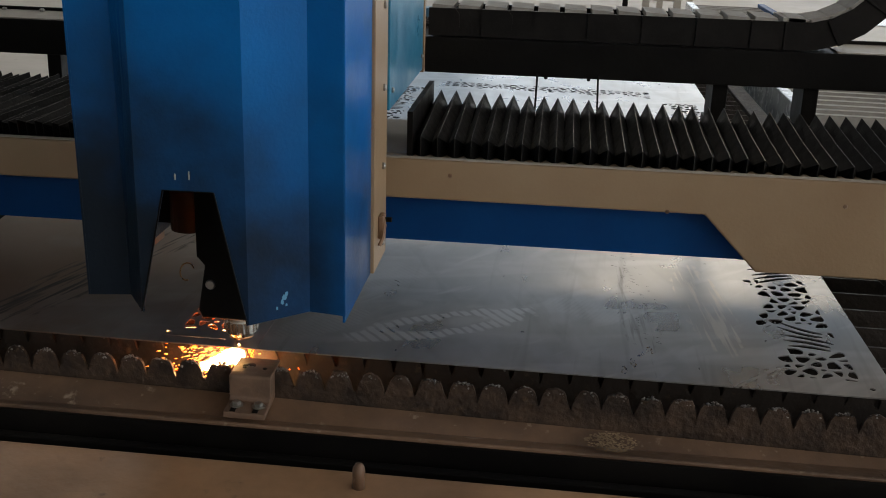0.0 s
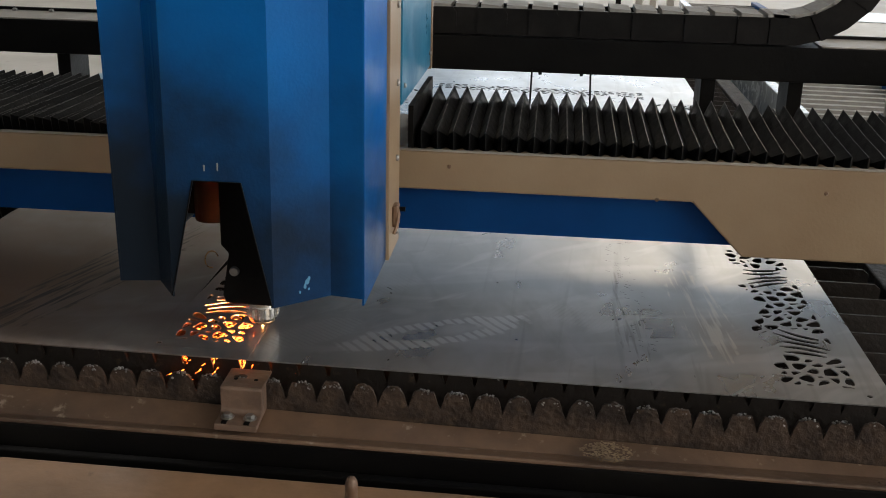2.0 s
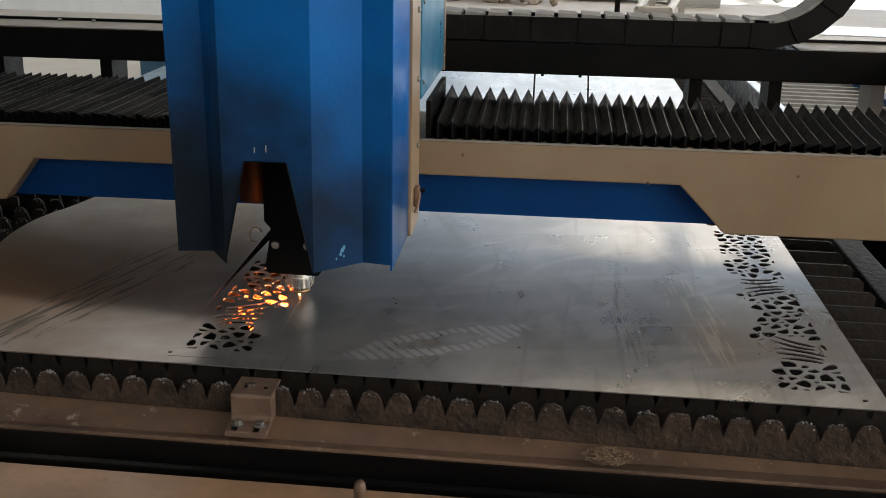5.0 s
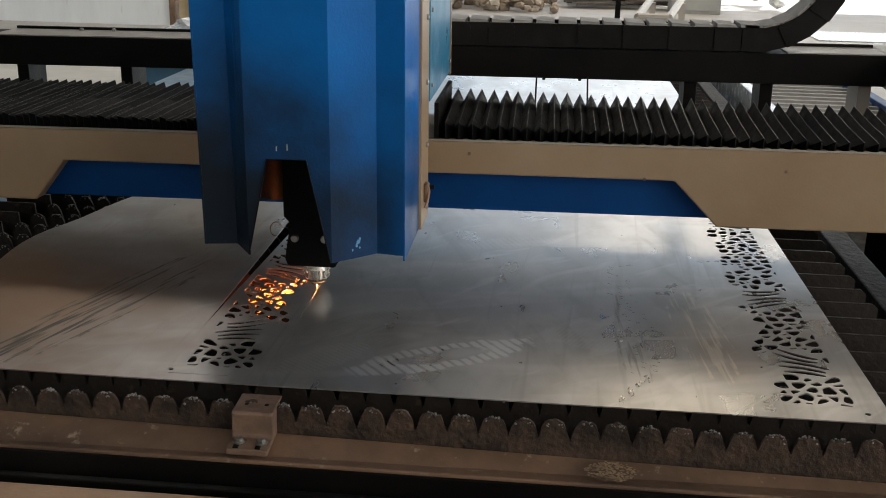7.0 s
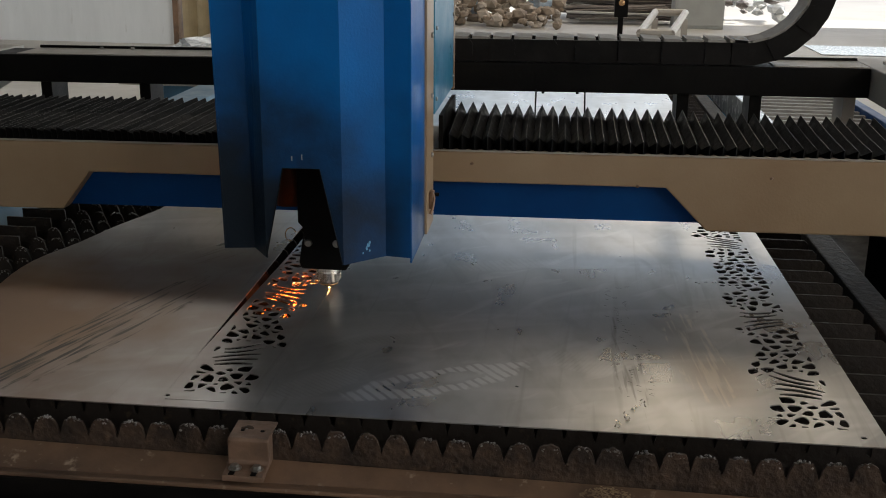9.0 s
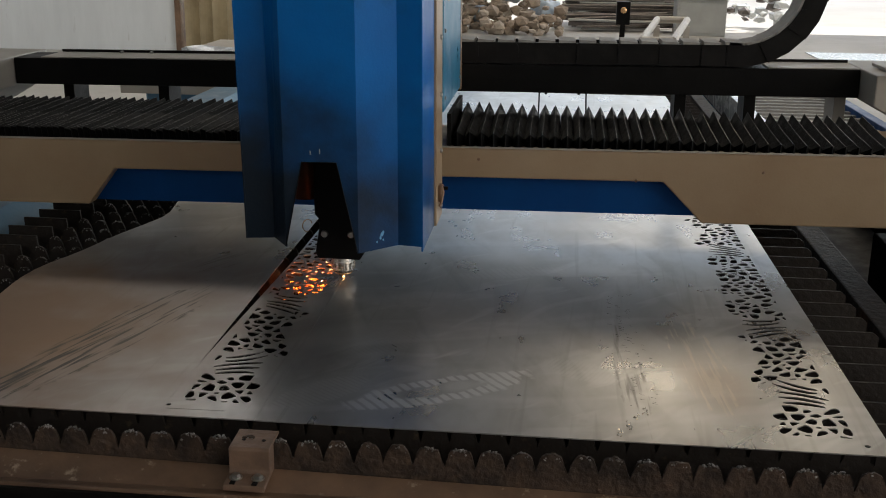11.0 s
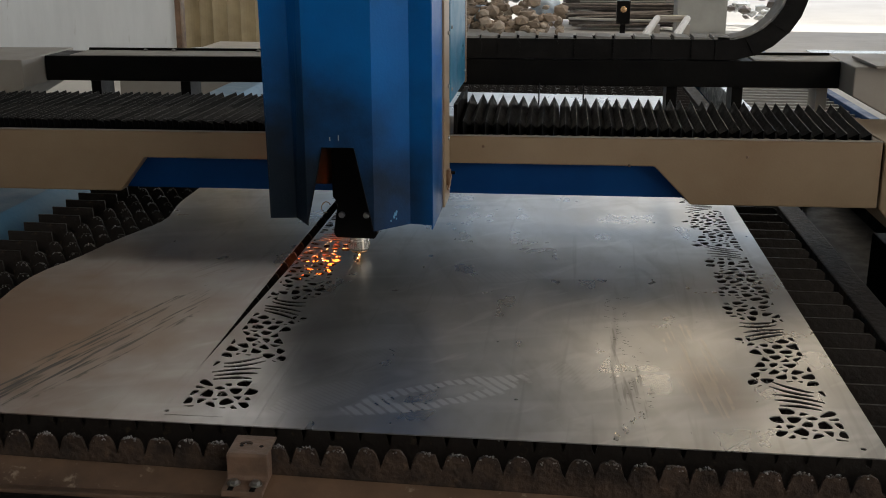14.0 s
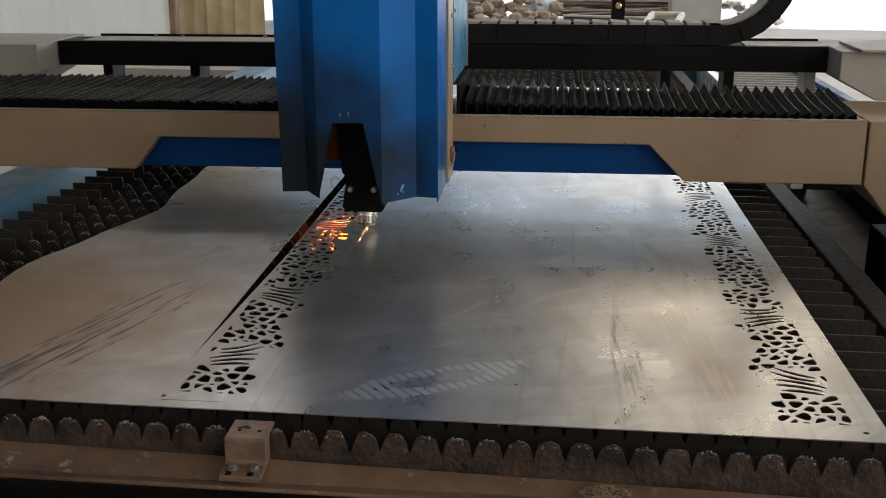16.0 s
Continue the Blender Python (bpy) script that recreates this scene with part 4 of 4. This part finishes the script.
def build_sparks():
    rnd = random.Random(21)
    part("hot_spot", lathe([(0.0004, 0.0034), (0.0014, 0.0022), (0.0017, 0.0016)], (0, -0.001, 0), "z", 10), POINT, SPRAY, "white-hot cutting point")
    bm = bmesh.new()
    for i in range(6):
        r = bmesh.ops.create_icosphere(bm, subdivisions=2, radius=1)
        c = Vector((-0.004 - i * 0.0075, rnd.uniform(-0.004, 0.002), -0.012 - 0.0035 * i))
        s = Vector((0.0105, 0.006, 0.0085)) * (1.15 - 0.1 * i)
        for v in r["verts"]:
            v.co = c + Vector((v.co.x * s.x, v.co.y * s.y, v.co.z * s.z)) * (1 + 0.25 * noise.noise(v.co * 3 + c * 90))
    part("flare", bm, FLARE, SPRAY, "white-hot jet under the sheet")
    for name, mat, n, reach, seed, host, front in (("spark_cloud", SPARK, 800, 0.85, 1, SPRAY, -0.020), ("spark_cloud", SPARK, 700, 0.75, 3, SLAG_GLOW, -0.070),
                                                   ("ember_cloud", EMBER, 1900, 1.0, 2, SLAG_GLOW, -0.074)):
        bm = bmesh.new()
        rnd = random.Random(seed)
        for i in range(n):
            a = math.pi + rnd.gauss(0, 0.75)
            e = rnd.uniform(-0.85, 0.10)
            d = Vector((math.cos(a) * math.cos(e), math.sin(a) * math.cos(e), math.sin(e)))
            r0 = rnd.uniform(0.006, 0.125) * reach
            ln = rnd.uniform(0.0015, 0.008)
            p = d * r0 + Vector((0, 0, -0.008 - r0 * r0 * 2.0))
            if p.z > -0.006:
                p.z = -0.006 - rnd.random() * 0.01
            q = p + (d + Vector((0, 0, -0.25))) * ln
            if p.y < front or q.y < front - 0.003:
                continue
            if q.z > -0.004:
                q.z = -0.004
            s = d.orthogonal().normalized() * rnd.uniform(0.0004, 0.0011)
            u = d.cross(s)
            tri = [bm.verts.new(p + s), bm.verts.new(p - s * 0.5 + u * 0.8), bm.verts.new(p - s * 0.5 - u * 0.8)]
            tip = bm.verts.new(q)
            bm.faces.new(tri)
            for k in range(3):
                bm.faces.new((tri[k], tri[(k + 1) % 3], tip))
        tagged(part(name, bm, mat, host, "streaks of flying sparks"), kind="stuff")


build_sparks()


# ---- the far part of the workshop ----
def lump(rnd, c, size, squash=0.7, sub=2):
    bm = bmesh.new()
    bmesh.ops.create_icosphere(bm, subdivisions=sub, radius=1)
    k = Vector((rnd.random() * 50, rnd.random() * 50, rnd.random() * 50))
    for v in bm.verts:
        f = 1 + 0.55 * noise.noise(v.co * 1.6 + k) + 0.2 * noise.noise(v.co * 5 + k)
        v.co = Vector(c) + Vector((v.co.x, v.co.y, v.co.z * squash)) * size * f
    return bm


def build_far():
    rnd = random.Random(14)
    pile = thing("rubble_heap", "heap of brown rubble and rubbish on the concrete floor", "rubble")
    for i in range(260):
        x = rnd.uniform(-2.2, -0.35)
        k = rnd.random()
        y = 13.9 + 2.4 * k
        z = 0.03 + rnd.random() * (0.12 + 0.75 * k)
        part("chunk", lump(rnd, (x, y, z), rnd.uniform(0.035, 0.12), 0.75, 1), RUBBLE if rnd.random() < 0.65 else PALE_RUBBLE, pile)
    for x, y, z, s in ((-1.55, 15.2, 0.2, 0.13), (-1.1, 15.6, 0.5, 0.17), (-0.55, 15.4, 0.28, 0.18), (-0.75, 15.9, 0.6, 0.15), (-1.75, 15.7, 0.55, 0.14), (-1.3, 15.9, 0.72, 0.14)):
        tagged(link("rubbish_bag", lump(rnd, (x, y, z), s, 0.85, 3), BAGS, None, "", 0, True), "crumpled pale blue plastic bag on the heap", "bag", "bags on the rubble heap")
    rack = thing("steel_stock", "dark stack of steel bars and sections on the floor", "steel stock")
    for i in range(150):
        k = rnd.random()
        y, z = 14.9 + 2.2 * k, 0.04 + rnd.random() * (0.15 + 0.85 * k)
        x0 = -0.2 + rnd.uniform(-0.15, 0.2)
        x1 = 1.45 + rnd.uniform(-0.3, 0.3)
        tilt = rnd.uniform(-0.08, 0.08)
        part("bar", tube([(x0, y, z), ((x0 + x1) / 2, y + 0.05, z + tilt / 2), (x1, y + 0.1, z + tilt)], rnd.uniform(0.010, 0.032), 6), SCRAP if i % 4 else GREY, rack)
    cab = thing("grey_cabinet", "low grey steel cabinet on the floor", "cabinet")
    part("body", box(1.25, 1.93, 14.6, 15.1, 0.0, 0.50), GREY, cab, "", 0.008)
    part("top", box(1.22, 1.96, 14.57, 15.13, 0.502, 0.54), GREY, cab, "", 0.006)
    part("door", box(1.28, 1.90, 14.588, 14.598, 0.04, 0.46), GREY, cab, "", 0.003)
    box2 = thing("switch_box", "black switch box with a brass button on a post", "switch box")
    part("post", box(0.22, 0.27, 9.9, 9.95, 0.0, 0.50), BLACK, box2)
    part("housing", box(0.18, 0.31, 9.87, 9.97, 0.50, 0.72), BLACK, box2, "", 0.005)
    part("button", lathe([(0.025, 0), (0.03, -0.01), (0.03, -0.03), (0.02, -0.035)], (0.245, 9.868, 0.64), "y", 16), BRASS, box2, "dull brass push button", 0, True)
    fr = thing("roller_frame", "pale steel frame with a light panel standing behind the machine", "frame")
    for a, b in (((0.35, 8.7, 0.46), (0.62, 10.4, 0.52)), ((0.62, 8.7, 0.46), (0.92, 10.4, 0.52)), ((0.35, 8.7, 0.46), (0.62, 8.7, 0.46)), ((0.62, 10.4, 0.52), (0.92, 10.4, 0.52))):
        part("bar", tube([a, ((a[0] + b[0]) / 2, (a[1] + b[1]) / 2, (a[2] + b[2]) / 2), b], 0.035, 8), GREYBEIGE, fr)
    for x, y in ((0.35, 8.7), (0.62, 8.7), (0.62, 10.4), (0.92, 10.4)):
        part("leg", box(x - 0.03, x + 0.03, y - 0.03, y + 0.03, 0, 0.46), GREYBEIGE, fr)
    film = thing("film_heap", "loose heap of pale plastic film and wire", "plastic film")
    for i in range(26):
        part("scrap", lump(rnd, (rnd.uniform(2.0, 3.0), rnd.uniform(15.5, 16.6), 0.06 + rnd.random() * 0.5), rnd.uniform(0.06, 0.16), 0.6, 1), FOIL if i % 4 else SCRAP, film)
    # slatted table along the far half of the bed
    tb = thing("slatted_table", "slatted steel table with pale edge bar and blue rim", "table")
    part("edge_bar", box(0.235, 0.268, 1.70, 4.6, 0.70, 0.800), FOIL, tb, "pale edge bar", 0.003)
    part("rim", box(0.590, 0.625, 1.70, 4.6, 0.70, 0.806), PANEL_BLUE, tb, "blue rim", 0.003)
    part("tray_floor", box(0.268, 0.590, 1.70, 4.6, 0.70, 0.72), BLACK, tb)
    for x in (0.25, 0.607):
        for y in (1.75, 3.2, 4.55):
            part("leg", box(x - 0.02, x + 0.02, y - 0.02, y + 0.02, 0.36, 0.70), BLACK, tb)
    for i in range(40):
        y = 1.74 + i * 0.072
        part("slat", box(0.270, 0.588, y - 0.011, y + 0.011, 0.7205, 0.792), DUSTY, tb)
    st = thing("sheet_stack", "pale sheets stacked on a blue stand behind the machine", "sheet stack")
    part("stand", box(-2.6, -1.75, 4.6, 6.2, 0.0, 0.50), SIDE, st, "blue stand", 0.01)
    part("top_sheet", box(-2.7, -1.7, 4.5, 6.3, 0.502, 0.62), GREYBEIGE, st, "", 0.004)
    part("wrap", lump(rnd, (-2.3, 4.9, 0.66), 0.22, 0.25, 3), FOIL, st, "crumpled clear film")
    pl = tagged(link("floor_sheet", box(2.6, 4.2, 11.6, 12.6, 0.004, 0.012), FOIL), "pale flat sheet lying on the floor", "sheet")


build_far()


# ---- what moves ----
def motions():
    # a short dwell at the edge, then a steady feed
    travel = [(0.0, 0.0170), (0.5, 0.0230)] + [(t, 0.0485 + 0.0508 * (t - 1)) for t in (1.0, 1.5, 2.5, 3.5, 5.25, 7.0, 9.0, 10.25, 11.5, 13.0, 14.5, 16.0)]
    shift = {0.0: -0.0135, 0.5: -0.002}
    tilt = -0.57

    def across(y):
        """The sheet lies a little askew on the bed."""
        return -0.7275 + (y - 0.4) * 0.012

    walk(GANTRY, [(t, pose(across(y), y, 0.798, 0, tilt, 0)) for t, y in travel])
    walk(HEAD, [(t, pose(across(y) + shift.get(t, 0.0), y, 0.8, 0, tilt, 0)) for t, y in travel])
    rows = []
    for k in range(65):
        t = k * 0.25
        y = float(np.interp(t, [a for a, b in travel], [b for a, b in travel]))
        x = across(y) + float(np.interp(t, [0.0, 0.5, 1.0], [-0.0135, -0.002, 0.0]))
        rows.append((t, pose(x, y - 0.011 * max(0.0, 1 - t / 2), 0.8, 0, 0, 14 * math.sin(k * 2.1) + 8 * math.sin(k * 5.3))))
    walk(SPRAY, rows)
    glow_rows = [(0.0, 0.079), (1.0, 0.079), (1.5, 0.0812)] + [(t, y) for t, y in travel if t > 1.6]
    walk(SLAG_GLOW, [(t, pose(across(y), y, 0.8)) for t, y in glow_rows])


motions()
